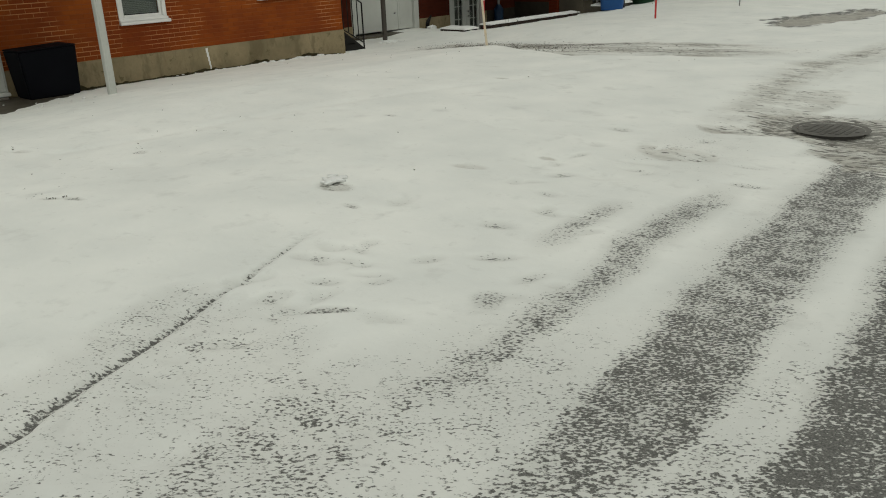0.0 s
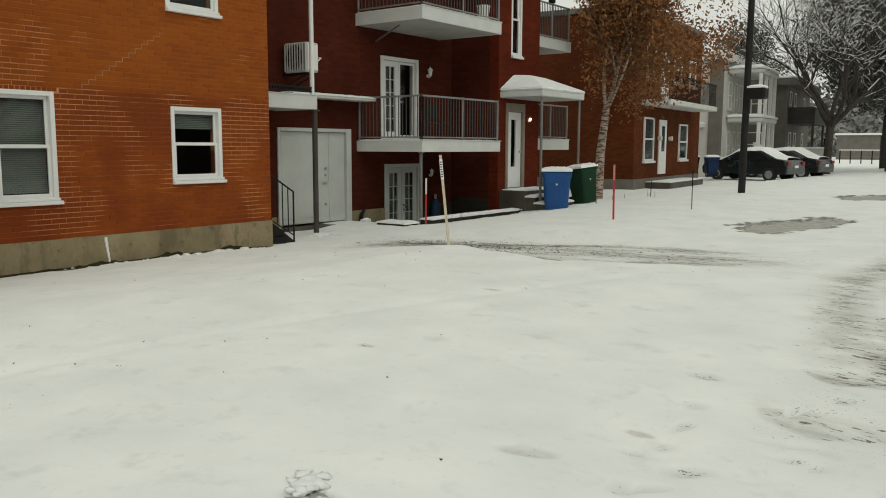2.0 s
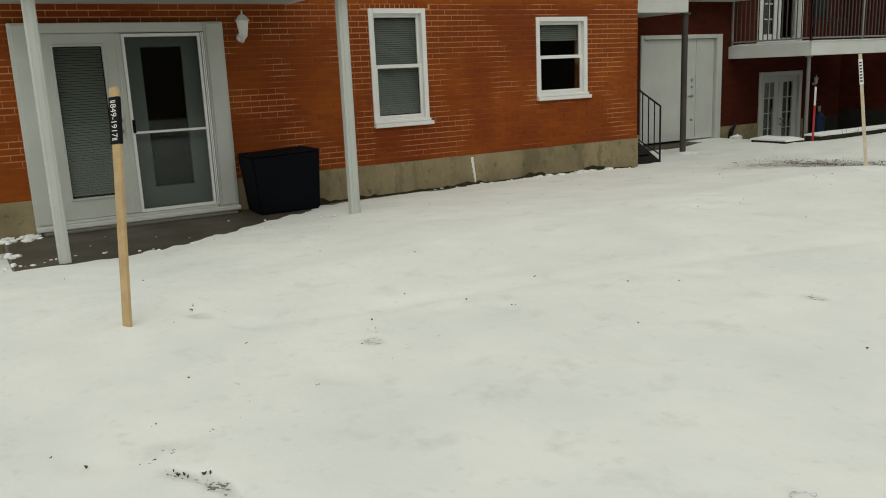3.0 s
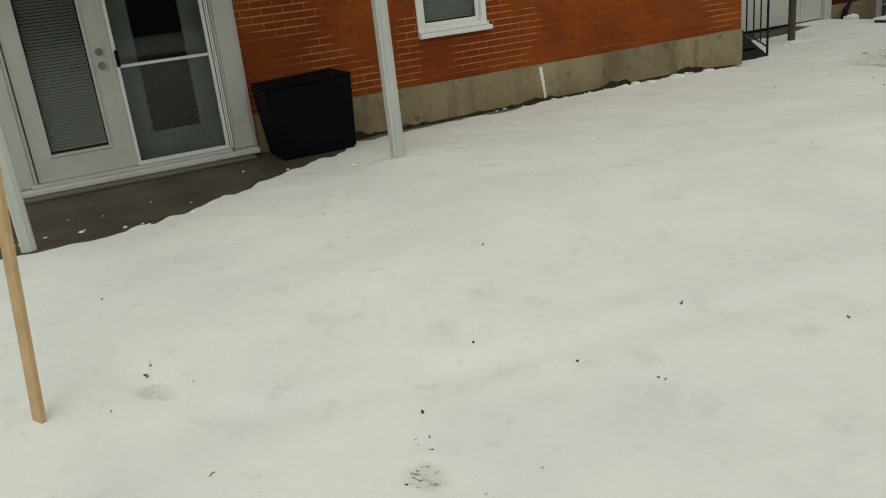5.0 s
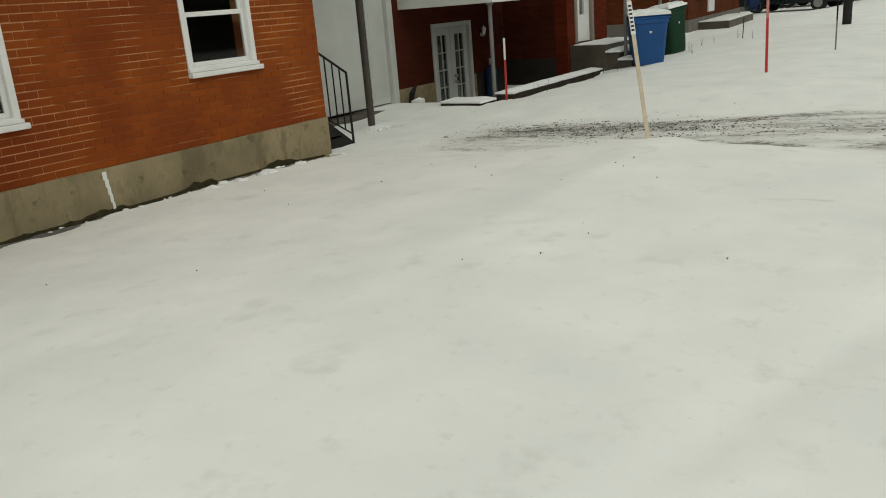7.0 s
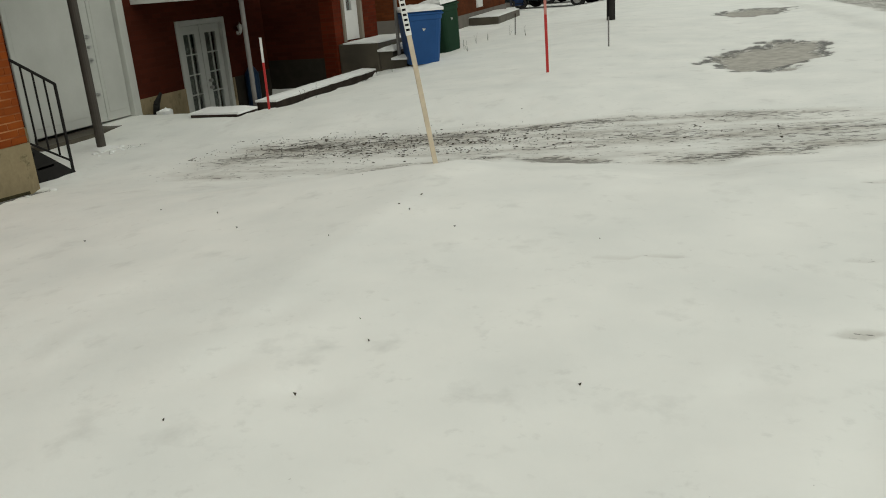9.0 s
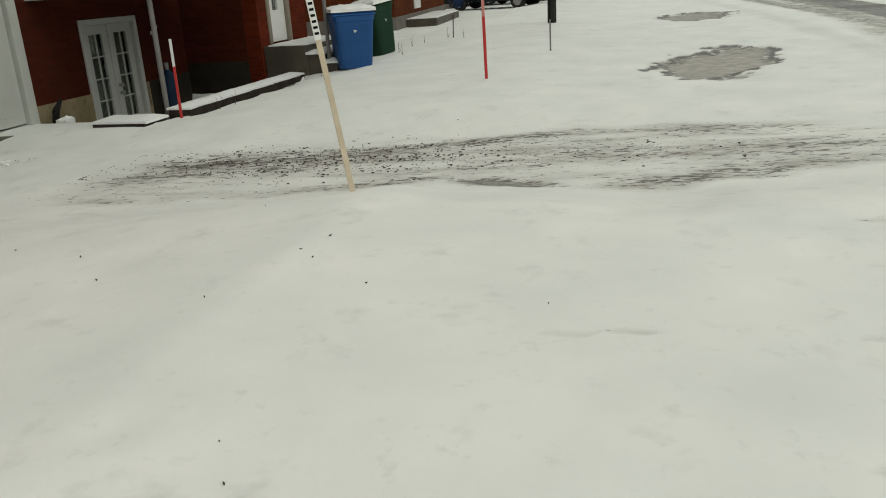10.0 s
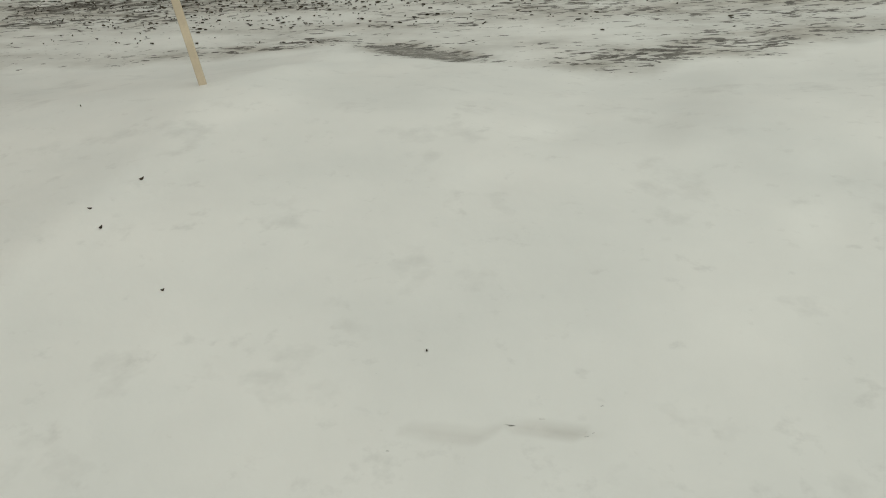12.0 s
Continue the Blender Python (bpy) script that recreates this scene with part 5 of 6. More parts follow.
for i in range(-4, 5):
    for j in range(-4, 5):
        if i * i + j * j <= 16:
            part("stud", one_box(10.80 + 0.055 * i - 0.017, 10.80 + 0.055 * i + 0.017, -3.64 + 0.055 * j - 0.02, -3.64 + 0.055 * j + 0.02, 0.010, 0.018), IRON, mh)


def scatter():
    """Dead leaves, clods and twigs on the snow."""
    bm = bmesh.new()
    r = random.Random(11)
    spots = [(4.54, -1.82), (4.6, -1.6), (4.37, -2.42), (5.0, -2.2), (3.6, -2.1), (3.2, -1.7), (6.0, -7.0), (5.93, -7.58), (5.6, -7.2), (7.0, -6.6), (6.6, -5.9), (7.9, -6.1), (8.9, -6.9), (3.9, -0.9), (2.6, -1.5), (2.2, -3.0), (1.0, -1.6), (1.3, -2.4)]
    for _ in range(22):
        spots.append((r.uniform(2.0, 8.0), r.uniform(-9.0, -0.6)))
    for _ in range(320):
        spots.append((min(6.5, max(1.0, r.gauss(3.2, 1.3))), max(0.8, r.gauss(1.65, 0.42))))
    for _ in range(14):
        spots.append((r.gauss(-0.60, 0.10), r.gauss(2.12, 0.12)))
    # small tufts and torn bits of turf showing through the lawn's snow
    tufts = ((6.98, -8.92, 0.05), (7.19, -8.90, 0.08), (7.24, -8.83, 0.05), (7.05, -8.98, 0.05), (6.26, -7.81, 0.03), (6.57, -7.78, 0.02), (6.39, -8.48, 0.015), (6.65, -8.2, 0.03), (6.67, -8.5, 0.025), (6.83, -8.6, 0.012), (6.89, -8.73, 0.025), (6.67, -8.91, 0.02), (4.96, -8.34, 0.02), (6.08, -7.66, 0.04), (6.44, -7.62, 0.025), (5.91, -6.43, 0.02), (6.38, -6.1, 0.02), (6.28, -6.85, 0.015), (6.43, -7.44, 0.012), (5.8, -8.27, 0.02), (5.12, -8.18, 0.02), (4.84, -8.31, 0.03), (6.76, -9.29, 0.015), (6.93, -9.19, 0.015))
    bits = []
    for x, y, w in tufts:
        for _ in range(1 + int(w * 75)):
            bits.append((x + r.gauss(0, w * 0.6), y + r.gauss(0, w * 0.30)))
    for n, (x, y) in enumerate(spots + bits):
        z = ground_z(x, y) + 0.014 * float(soft_noise(x, y, 0.9)) + 0.010 * float(soft_noise(x, y, 0.3))
        a, s = r.uniform(0, 6.3), r.uniform(0.004, 0.011) if n < len(spots) else r.uniform(0.004, 0.009)
        c, d = Vector((math.cos(a), math.sin(a), 0)), Vector((-math.sin(a), math.cos(a), 0))
        o = Vector((x, y, z + (0.004 if n < len(spots) else -0.002)))
        ring = [bm.verts.new(o + c * s * u + d * s * v * 0.5 + Vector((0, 0, h * s * 0.7))) for u, v, h in ((-1, 0, 0.5), (-0.2, -1, 0.1), (0.8, -0.6, 0.4), (1.1, 0.2, 0.8), (0.1, 1, 0.2))]
        low = bm.verts.new(o - Vector((0, 0, 0.01)))
        bm.faces.new(ring)
        for i in range(5):
            bm.faces.new((ring[i], low, ring[(i + 1) % 5]))
    rows = (1.25, 1.62, 1.78, 2.15)
    for k in range(900):
        x = min(6.8, max(0.9, r.gauss(3.4, 1.5)))
        y = max(0.78, r.choice(rows) + 0.05 * math.sin(x * 1.3) + r.gauss(0, 0.07)) if k % 4 else max(0.78, r.gauss(1.7, 0.42))
        made = bmesh.ops.create_icosphere(bm, subdivisions=1, radius=1.0)["verts"]
        s = 0.003 + 0.008 * r.random() ** 2.2
        for v in made:
            p = v.co * r.uniform(0.45, 1.3) * s
            v.co = Vector((x + p.x * 1.9, y + p.y, ground_z(x, y) + 0.002 + p.z * 0.6))
    solid("leaf_litter", bm, DEBRIS, "dark dead leaves and clods scattered on snow", "leaf litter", kind="stuff")


scatter()


def dry_stalks():
    """Thin dead weed stems standing out of the snow beside the sunken entrance."""
    bm = bmesh.new()
    r = random.Random(23)
    for k in range(10):
        u = r.random()
        x, y = (0.45 + r.gauss(0, 0.12), 4.4 + 3.6 * u) if k < 4 else (r.uniform(0.8, 2.2), r.uniform(9.0, 13.0))
        p = Vector((x, y, ground_z(x, y) - 0.02))
        for _ in range(2):
            q = p + Vector((r.gauss(0, 0.03), r.gauss(0, 0.03), r.uniform(0.10, 0.22)))
            tube(bm, p, q, 0.004, 0.002, 5)
            tube(bm, q, q + Vector((r.gauss(0, 0.03), r.gauss(0, 0.02), 0.03)), 0.002, 0.001, 4)
    solid("dry_weeds", bm, DEBRIS, "thin dead weed stems standing in snow", "weeds", kind="stuff")


dry_stalks()


def snow_clods():
    """Crumbled snow along the slab's rim, the wall foot and the posts."""
    bm = bmesh.new()
    r = random.Random(17)
    spots = []
    for _ in range(30):
        y = r.uniform(-9.3, -5.9)
        spots.append((1.72 + 0.10 * math.sin(y * 3.1) + r.gauss(0, 0.05), y, r.uniform(0.006, 0.02)))
    for _ in range(22):
        spots.append((abs(r.gauss(0.17, 0.05)) + 0.06, r.uniform(-5.6, -0.02), r.uniform(0.008, 0.024)))
    for _ in range(26):
        spots.append((r.gauss(-0.8, 0.14), r.gauss(1.95, 0.14), r.uniform(0.012, 0.03)))
    for _ in range(16):
        spots.append((r.uniform(0.9, 1.8), r.uniform(-9.8, -9.1), r.uniform(0.015, 0.04)))
    for _ in range(9):
        spots.append((r.uniform(0.5, 1.5), r.uniform(-8.8, -6.2), r.uniform(0.005, 0.012)))
    for _ in range(46):
        spots.append((abs(r.gauss(0.12, 0.16)) + 0.04, r.uniform(-9.75, -8.85), r.uniform(0.02, 0.06)))
    for _ in range(40):
        u = r.random()
        spots.append((-3.5 * u + 0.1, -9.52 - 0.36 * u - abs(r.gauss(0.03, 0.08)), r.uniform(0.02, 0.07)))
    for _ in range(16):
        spots.append((r.gauss(8.62, 0.06), r.gauss(-7.42, 0.07), r.uniform(0.01, 0.035)))
    for _ in range(14):
        spots.append((r.uniform(0.20, 0.42), r.gauss(-1.9, 0.7), r.uniform(0.03, 0.055)))
    for x, y, s in spots:
        z = max(ground_z(x, y), -0.206 if 0 < x < 1.9 and -9.2 < y < -5.75 else -9)
        made = bmesh.ops.create_icosphere(bm, subdivisions=1 if s < 0.02 else 2, radius=1.0)["verts"]
        sx, sy, sz, a = s * r.uniform(0.7, 2.2), s * r.uniform(0.7, 1.6), s * r.uniform(0.35, 0.7), r.uniform(0, 3)
        for v in made:
            p = v.co * (1 + 0.55 * noise.noise(v.co * 1.7 + Vector((x * 31, y * 17, 0))))
            v.co = Vector((x + (p.x * math.cos(a) - p.y * math.sin(a)) * sx, y + (p.x * math.sin(a) + p.y * math.cos(a)) * sy, z + 0.006 + p.z * sz))
    for f in bm.faces:
        f.smooth = True
    solid("snow_clods", bm, SNOW, "crumbled lumps of snow along the wall foot", "snow", kind="stuff")


snow_clods()


def balcony_chair(x, y, z):
    t = thing("balcony_chair", "dark folding chair on the snowy balcony", "chair", (x, y, z))
    part("seat", one_box(x - 0.22, x + 0.22, y - 0.22, y + 0.22, z + 0.42, z + 0.45, bev=0.01), DARKMETAL, t)
    part("backrest", one_box(x - 0.24, x - 0.21, y - 0.22, y + 0.22, z + 0.50, z + 0.85, bev=0.01), DARKMETAL, t)
    for dx in (-0.2, 0.2):
        for dy in (-0.2, 0.2):
            part("leg", tube(bmesh.new(), (x + dx, y + dy, z), (x + dx * 1.05, y + dy, z + (0.85 if dx < 0 else 0.43)), 0.013, n=6), DARKMETAL, t)


balcony_chair(-0.95, 6.15, 1.62)
bk = thing("white_bucket", "white plastic bucket on the upper balcony", "bucket", (-0.45, 7.3, 4.52))
part("body", tube(bmesh.new(), (-0.45, 7.3, 4.52), (-0.45, 7.3, 4.86), 0.13, 0.16, 16), TRIM, bk)
part("rim", tube(bmesh.new(), (-0.45, 7.3, 4.86), (-0.45, 7.3, 4.89), 0.17, 0.17, 16), TRIM, bk)
ln = thing("hanging_lantern", "small dark lantern hanging over the far balcony", "lantern", (-0.80, 11.3, 5.5))
part("body", one_box(-0.88, -0.72, 11.22, 11.38, 5.53, 5.80, bev=0.02), DARKMETAL, ln)
part("cap", tube(bmesh.new(), (-0.80, 11.3, 5.80), (-0.80, 11.3, 5.92), 0.12, 0.02, 8), DARKMETAL, ln)


# ---- trees ----
def grow(bm, snow, p, d, length, r, depth, rng, tips, spread=0.6, lift=0.15, bend=0.12):
    """A limb and, from it, its branches."""
    steps = 4
    for k in range(steps):
        q = p + d * (length / steps)
        r2 = r * (0.90 if k < steps - 1 else 0.8)
        tube(bm, p, q, r, r2, 6 if depth > 1 else 4, caps=False)
        if snow is not None and abs(d.z) < 0.8 and r < 0.10 and rng.random() < 0.72:
            up = Vector((0, 0, r * 0.7))
            tube(snow, p + up, q + up, r * 0.5 + 0.007, r2 * 0.5 + 0.007, 4, caps=True)
        p, r = q, r2
        d = (d + Vector((rng.uniform(-1, 1), rng.uniform(-1, 1), rng.uniform(-0.6, 1))) * bend + Vector((0, 0, lift * 0.2))).normalized()
        if depth > 0 and k > 0:
            for _ in range(rng.choice((1, 1, 2))):
                side = Vector((rng.uniform(-1, 1), rng.uniform(-1, 1), rng.uniform(-0.2, 0.6))).normalized()
                grow(bm, snow, p, (d * (1 - spread) + side * spread).normalized(), length * rng.uniform(0.5, 0.72), r * 0.55, depth - 1, rng, tips, spread, lift, bend)
    tips.append(p)
    if depth > 0:
        for _ in range(2):
            side = Vector((rng.uniform(-1, 1), rng.uniform(-1, 1), rng.uniform(-0.2, 0.7))).normalized()
            grow(bm, snow, p, (d * (1 - spread * 0.7) + side * spread * 0.7).normalized(), length * 0.7, r * 0.8, depth - 1, rng, tips, spread, lift, bend)


def leaves(centres, count, size, reach, rng, droop=0.0):
    """Many small bent leaves about the given places."""
    vs, fs = [], []
    for _ in range(count):
        c = rng.choice(centres)
        o = Vector((c.x + rng.gauss(0, reach), c.y + rng.gauss(0, reach), c.z + rng.gauss(0, reach) - droop * rng.random()))
        a = Vector((rng.uniform(-1, 1), rng.uniform(-1, 1), rng.uniform(-1, 1))).normalized()
        b = a.orthogonal().normalized()
        s = size * rng.uniform(0.6, 1.4)
        i = len(vs)
        n = a.cross(b) * s * 0.25
        vs += [tuple(o - a * s), tuple(o + b * s * 0.5 + n), tuple(o + a * s), tuple(o - b * s * 0.5 + n)]
        fs += [(i, i + 1, i + 2), (i, i + 2, i + 3)]
    return vs, fs


def crown(name, parent, centres, count, size, reach, rng, mat, droop=0.0, label=""):
    vs, fs = leaves(centres, count, size, reach, rng, droop)
    o = ORIGIN[parent.name]
    me = bpy.data.meshes.new(name)
    me.from_pydata([(v[0] - o.x, v[1] - o.y, v[2] - o.z) for v in vs], [], fs)
    me.materials.append(mat)
    ob = new(name, me)
    ob.parent = parent
    if label:
        ob["label"] = label


def birch():
    rng = random.Random(5)
    x, y = 0.15, 12.6
    t = thing("birch_tree", "birch with pale peeling bark and withered brown leaves", "tree", (x, y, 0.0))
    bm, tips = bmesh.new(), []
    tube(bm, (x, y, -0.1), (x + 0.05, y, 1.3), 0.150, 0.130, 12)
    tube(bm, (x + 0.05, y, 1.3), (x + 0.20, y, 2.6), 0.130, 0.105, 12)
    for dx, dy, r, n in ((-0.14, 0.05, 0.065, 2.3), (0.26, 0.1, 0.07, 2.2), (0.55, -0.05, 0.045, 1.8)):
        grow(bm, None, Vector((x + 0.19, y, 2.5)), Vector((dx, dy, 1)).normalized(), n, r, 3, rng, tips, 0.5, 0.2, 0.1)
    part("trunk", bm, BIRCH, t)
    rng.shuffle(tips)
    high = [p for p in tips if p.z > 4.6]
    wide = [Vector((x + rng.uniform(0.0, 2.9), y + rng.uniform(-0.6, 2.5), rng.triangular(2.6, 7.4, 4.6))) for _ in range(90)]
    crown("crown", t, high + wide * 4, 27000, 0.055, 0.26, rng, OCHRE, 0.2, "sparse brown leaves")
    bm = bmesh.new()
    for c in wide[:26]:
        tube(bm, Vector((x + 0.2, y, min(c.z - 0.3, 4.6))), c, 0.014, 0.004, 4, caps=False)
    part("branchwork", bm, BARK, t)


birch()


def bare_tree():
    rng = random.Random(9)
    x, y, z = 1.2, 37.85, 0.3
    t = thing("bare_tree", "leafless street tree with snow lying on every branch", "tree", (x, y, z))
    bm, sn, tips = bmesh.new(), bmesh.new(), []
    tube(bm, (x, y, z - 0.2), (x + 0.1, y, z + 2.9), 0.22, 0.18, 12)
    for k in range(7):
        a = 2 * math.pi * k / 7 + rng.uniform(-0.3, 0.3)
        e = rng.uniform(0.35, 2.2)
        grow(bm, sn, Vector((x + 0.1, y, z + rng.uniform(2.2, 3.0))), Vector((math.cos(a), math.sin(a), e)).normalized(), rng.uniform(3.2, 4.4), 0.13, 3, rng, tips, 0.6, 0.02, 0.34)
    part("trunk", bm, BARK, t)
    part("snow_cover", sn, SNOW, t, "lines of snow along the branches")


bare_tree()


def evergreen(x, y, h, w, seed, n=5200, z0=2.0, size=0.115):
    rng = random.Random(seed)
    t = thing("evergreen_tree", "tall dark tree dusted with snow beside the street", "tree", (x, y, 0.0), "dark trees")
    bm, tips = bmesh.new(), []
    tube(bm, (x, y, -0.1), (x, y, h * 0.8), 0.26, 0.06, 10)
    centres = []
    for k in range(110):
        zz = z0 + (h - z0) * rng.random()
        rr = w * math.sqrt(max(0.05, math.sin(math.pi * min(1, 0.15 + 0.8 * (zz - z0) / (h - z0))))) * math.sqrt(rng.random())
        a = rng.uniform(0, 6.3)
        c = Vector((x + rr * math.cos(a), y + rr * math.sin(a), zz))
        centres.append(c)
        tube(bm, Vector((x, y, max(1.5, zz - rr * 0.5))), c, 0.05, 0.015, 4, caps=False)
    part("trunk", bm, BARK, t)
    crown("crown", t, centres, n, size, 0.55, rng, PINE, 0.3)
    crown("snow_cover", t, [c + Vector((0, 0, 0.4)) for c in centres], 120, 0.08, 0.5, rng, SNOW, 0.0, "flecks of snow")


evergreen(3.4, 43.5, 14.0, 4.6, 3, 42000, 5.0)
evergreen(1.2, 56.0, 12.5, 3.8, 4, 26000, 5.0)
evergreen(9.0, 58.0, 14.0, 5.4, 6, 42000, 5.6)
evergreen(-7.5, 52.0, 10.0, 2.8, 7, 10000)
evergreen(-12.5, 41.0, 9.0, 2.2, 8, 8000)


# ---- houses farther along the street ----
def placed(ob, at, turn):
    ob.matrix_basis = pose(*at, 0, 0, turn)
    return ob


def house_window(parent, face, u0, u1, z0, z1, depth=0.0):
    """A white framed window on the street side (face s) or on the near end (face e) of a house at the origin."""
    f = 0.07

    def slab(a0, a1, b0, b1, d0, d1):
        return (d0 + depth, d1 + depth, a0, a1, b0, b1) if face == "s" else (a0, a1, -d1 - depth, -d0 - depth, b0, b1)
    bm = bmesh.new()
    for a in ((u0, u0 + f, z0, z1), (u1 - f, u1, z0, z1), (u0 + f, u1 - f, z1 - f, z1), (u0 + f, u1 - f, z0, z0 + f), (u0 + f, u1 - f, (z0 + z1) / 2 - 0.03, (z0 + z1) / 2 + 0.03)):
        box(bm, *slab(*a, -0.05, 0.03))
    w = part("window", bm, TRIM, parent)
    part("pane", one_box(*slab(u0 + f, u1 - f, z0 + f, z1 - f, -0.03, -0.015)), DARKGLASS, w)
    part("sill", one_box(*slab(u0 - 0.05, u1 + 0.05, z0 - 0.09, z0 - 0.004, -0.05, 0.09)), TRIM, w)
    return w


DARKGLASS = plain("dark_far_glass", (0.03, 0.032, 0.034), 0.12, vary=0.3, bump=0)


def brick_house():
    h = thing("brick_house", "two-storey dark brick house with white windows", "house", (0, 0, 0))
    part("wall", one_box(-8, 0, -0.8, 8.3, -0.6, 6.3), BROWN, h)
    part("roof", one_box(-8.1, 0.12, -0.9, 8.4, 6.3, 6.5, bev=0.02), TAUPE, h, "flat roof edge")
    part("foundation", one_box(-8.03, 0.03, -0.83, 8.33, -0.6, 0.18), TAUPE, h)
    for u0, u1, z0, z1 in ((0.25, 1.45, 0.85, 2.5), (4.95, 6.2, 0.85, 2.35), (0.4, 1.4, 3.95, 5.2), (3.9, 5.0, 4.0, 5.1), (6.2, 7.2, 4.0, 5.1)):
        house_window(h, "s", u0, u1, z0, z1, 0.03)
    for u, z0, z1 in ((2.15, 0.3, 2.45), (2.2, 3.3, 5.1)):
        d = part("door", one_box(-0.03, 0.05, u, u + 0.95, z0, z1, bev=0.01), TRIM, h, "white panel door")
        part("pane", one_box(0.046, 0.056, u + 0.28, u + 0.67, z0 + 0.9, z1 - 0.25), DARKGLASS, d)
    b = part("balcony", one_box(0.0, 1.1, -0.1, 6.9, 2.92, 3.12, bev=0.02), FASCIA, h, "white upper balcony slab")
    for k in range(48):
        part("baluster", one_box(1.02, 1.04, 0.0 + 0.145 * k, 0.02 + 0.145 * k, 3.12, 4.0), DARKMETAL, b)
    part("rail", one_box(1.0, 1.06, -0.1, 6.9, 4.0, 4.05), DARKMETAL, b)
    for u in (1.95, 3.4):
        lamp = part("lamp", tube(bmesh.new(), (0.05, u, 1.72), (0.2, u, 1.72), 0.08, 0.10, 10), LAMPGLASS, h, "round white porch lamp")
        part("bracket", tube(bmesh.new(), (0.0, u, 1.72), (0.06, u, 1.72), 0.03, n=6), DARKMETAL, lamp)
    part("step", one_box(0.03, 1.0, 0.6, 5.4, -0.6, 0.04, bev=0.02), SLAB, h, "low dark entrance step")
    part("snow_cap", snow_pad(0.05, 0.98, 0.62, 5.38, 0.04, 0.04, 60), SNOW, h, "snow on the step")
    placed(h, (-1.5, 19.5, 0.12), 5)


brick_house()


def pale_house():
    h = thing("pale_house", "pale two-storey house with porch roofs under snow", "house", (0, 0, 0))
    part("wall", one_box(-8, 0, 0, 8, -0.5, 5.95), STONE, h)
    part("corner_pier", one_box(-0.55, 0.06, -0.06, 0.5, -0.5, 5.95), TAUPE, h, "taupe brick corner")
    part("cornice", one_box(-8.2, 0.35, -0.35, 8.2, 5.95, 6.35, bev=0.05), TRIM, h, "broad white cornice")
    part("snow_roof", snow_pad(-8.2, 0.35, -0.35, 8.2, 6.35, 0.15, 61, 0.5), SNOW, h)
    d = part("door", one_box(-2.0, -1.35, -0.05, 0.03, 0.2, 1.9, bev=0.01), TRIM, h)
    part("pane", one_box(-1.85, -1.5, -0.058, -0.048, 1.0, 1.75), DARKGLASS, d)
    a = part("porch_roof", one_box(-2.9, -0.7, -1.1, 0.0, 2.45, 2.62, bev=0.03), TRIM, h, "white porch roof")
    part("snow_cap", snow_pad(-2.9, -0.7, -1.1, -0.02, 2.62, 0.10, 62), SNOW, a)
    for k, (z, s) in enumerate(((2.75, 0.3), (5.35, 0.3))):
        r = part("gallery_roof", one_box(0.07, 1.9, 1.6, 6.4, z, z + 0.28, bev=0.06), FASCIA, h, "gallery roof edge")
        part("snow_cap", snow_pad(0.08, 1.95, 1.55, 6.45, z + 0.28, 0.18, 63 + k, 0.2), SNOW, r)
    for y in (1.75, 3.4, 4.9, 6.25):
        part("column", one_box(1.62, 1.80, y - 0.09, y + 0.09, -0.4, 5.35, bev=0.015), TRIM, h)
    for u0, u1, z0, z1 in ((2.0, 2.9, 0.7, 2.3), (3.6, 4.4, 0.3, 2.3), (5.0, 5.9, 0.7, 2.3), (2.0, 2.9, 3.5, 5.0), (3.6, 4.4, 3.2, 5.0), (5.0, 5.9, 3.5, 5.0)):
        house_window(h, "s", u0, u1, z0, z1)
    part("gallery_floor", one_box(0.0, 1.85, 1.6, 6.4, 0.0, 0.2), TAUPE, h)
    st = part("stair_canopy", prism(bmesh.new(), [(1.3, 1.5), (2.5, 0.9), (2.5, 1.05), (1.3, 1.68)], "y", 2.6, 3.6), SNOW, h, "snow on the front stair roof")
    placed(h, (-3.45, 34.2, 0.1), 6)


pale_house()


def dark_house():
    h = thing("dark_house", "dark grey two-storey house with a black balcony", "house", (0, 0, 0))
    part("wall", one_box(-7, 0, 0, 11, -0.5, 5.3), TAUPE, h)
    part("roof", one_box(-7.2, 0.7, -0.5, 11.3, 5.3, 5.75, bev=0.05), TAUPE, h, "overhanging roof edge")
    part("snow_roof", snow_pad(-7.2, 0.72, -0.5, 11.3, 5.75, 0.16, 66, 0.6), SNOW, h)
    b = part("balcony", one_box(0.0, 1.6, 0.6, 6.5, 2.9, 3.12, bev=0.02), CHARCOAL, h, "black balcony")
    part("parapet", one_box(1.5, 1.58, 0.6, 6.5, 3.12, 3.95), CHARCOAL, b)
    part("parapet", one_box(0.0, 1.5, 0.6, 0.68, 3.12, 3.95), CHARCOAL, b)
    part("snow_cap", snow_pad(1.46, 1.62, 0.6, 6.5, 3.95, 0.05, 67), SNOW, b)
    for u0, u1, z0, z1 in ((-2.2, -1.2, 3.5, 4.9), (-2.4, -1.4, 0.8, 2.4), (-4.6, -3.8, 3.5, 4.9)):
        house_window(h, "e", u0, u1, z0, z1)
    for u0, u1, z0, z1 in ((1.0, 1.9, 3.3, 5.0), (3.0, 3.9, 3.3, 5.0), (1.2, 2.2, 0.6, 2.4), (3.4, 4.4, 0.6, 2.4), (7.2, 8.2, 0.8, 2.4), (7.2, 8.2, 3.5, 4.9)):
        house_window(h, "s", u0, u1, z0, z1)
    for y in (0.75, 6.35):
        part("column", one_box(1.42, 1.56, y - 0.07, y + 0.07, -0.4, 2.9), CHARCOAL, h)
    placed(h, (-2.9, 45.5, 0.1), 6)


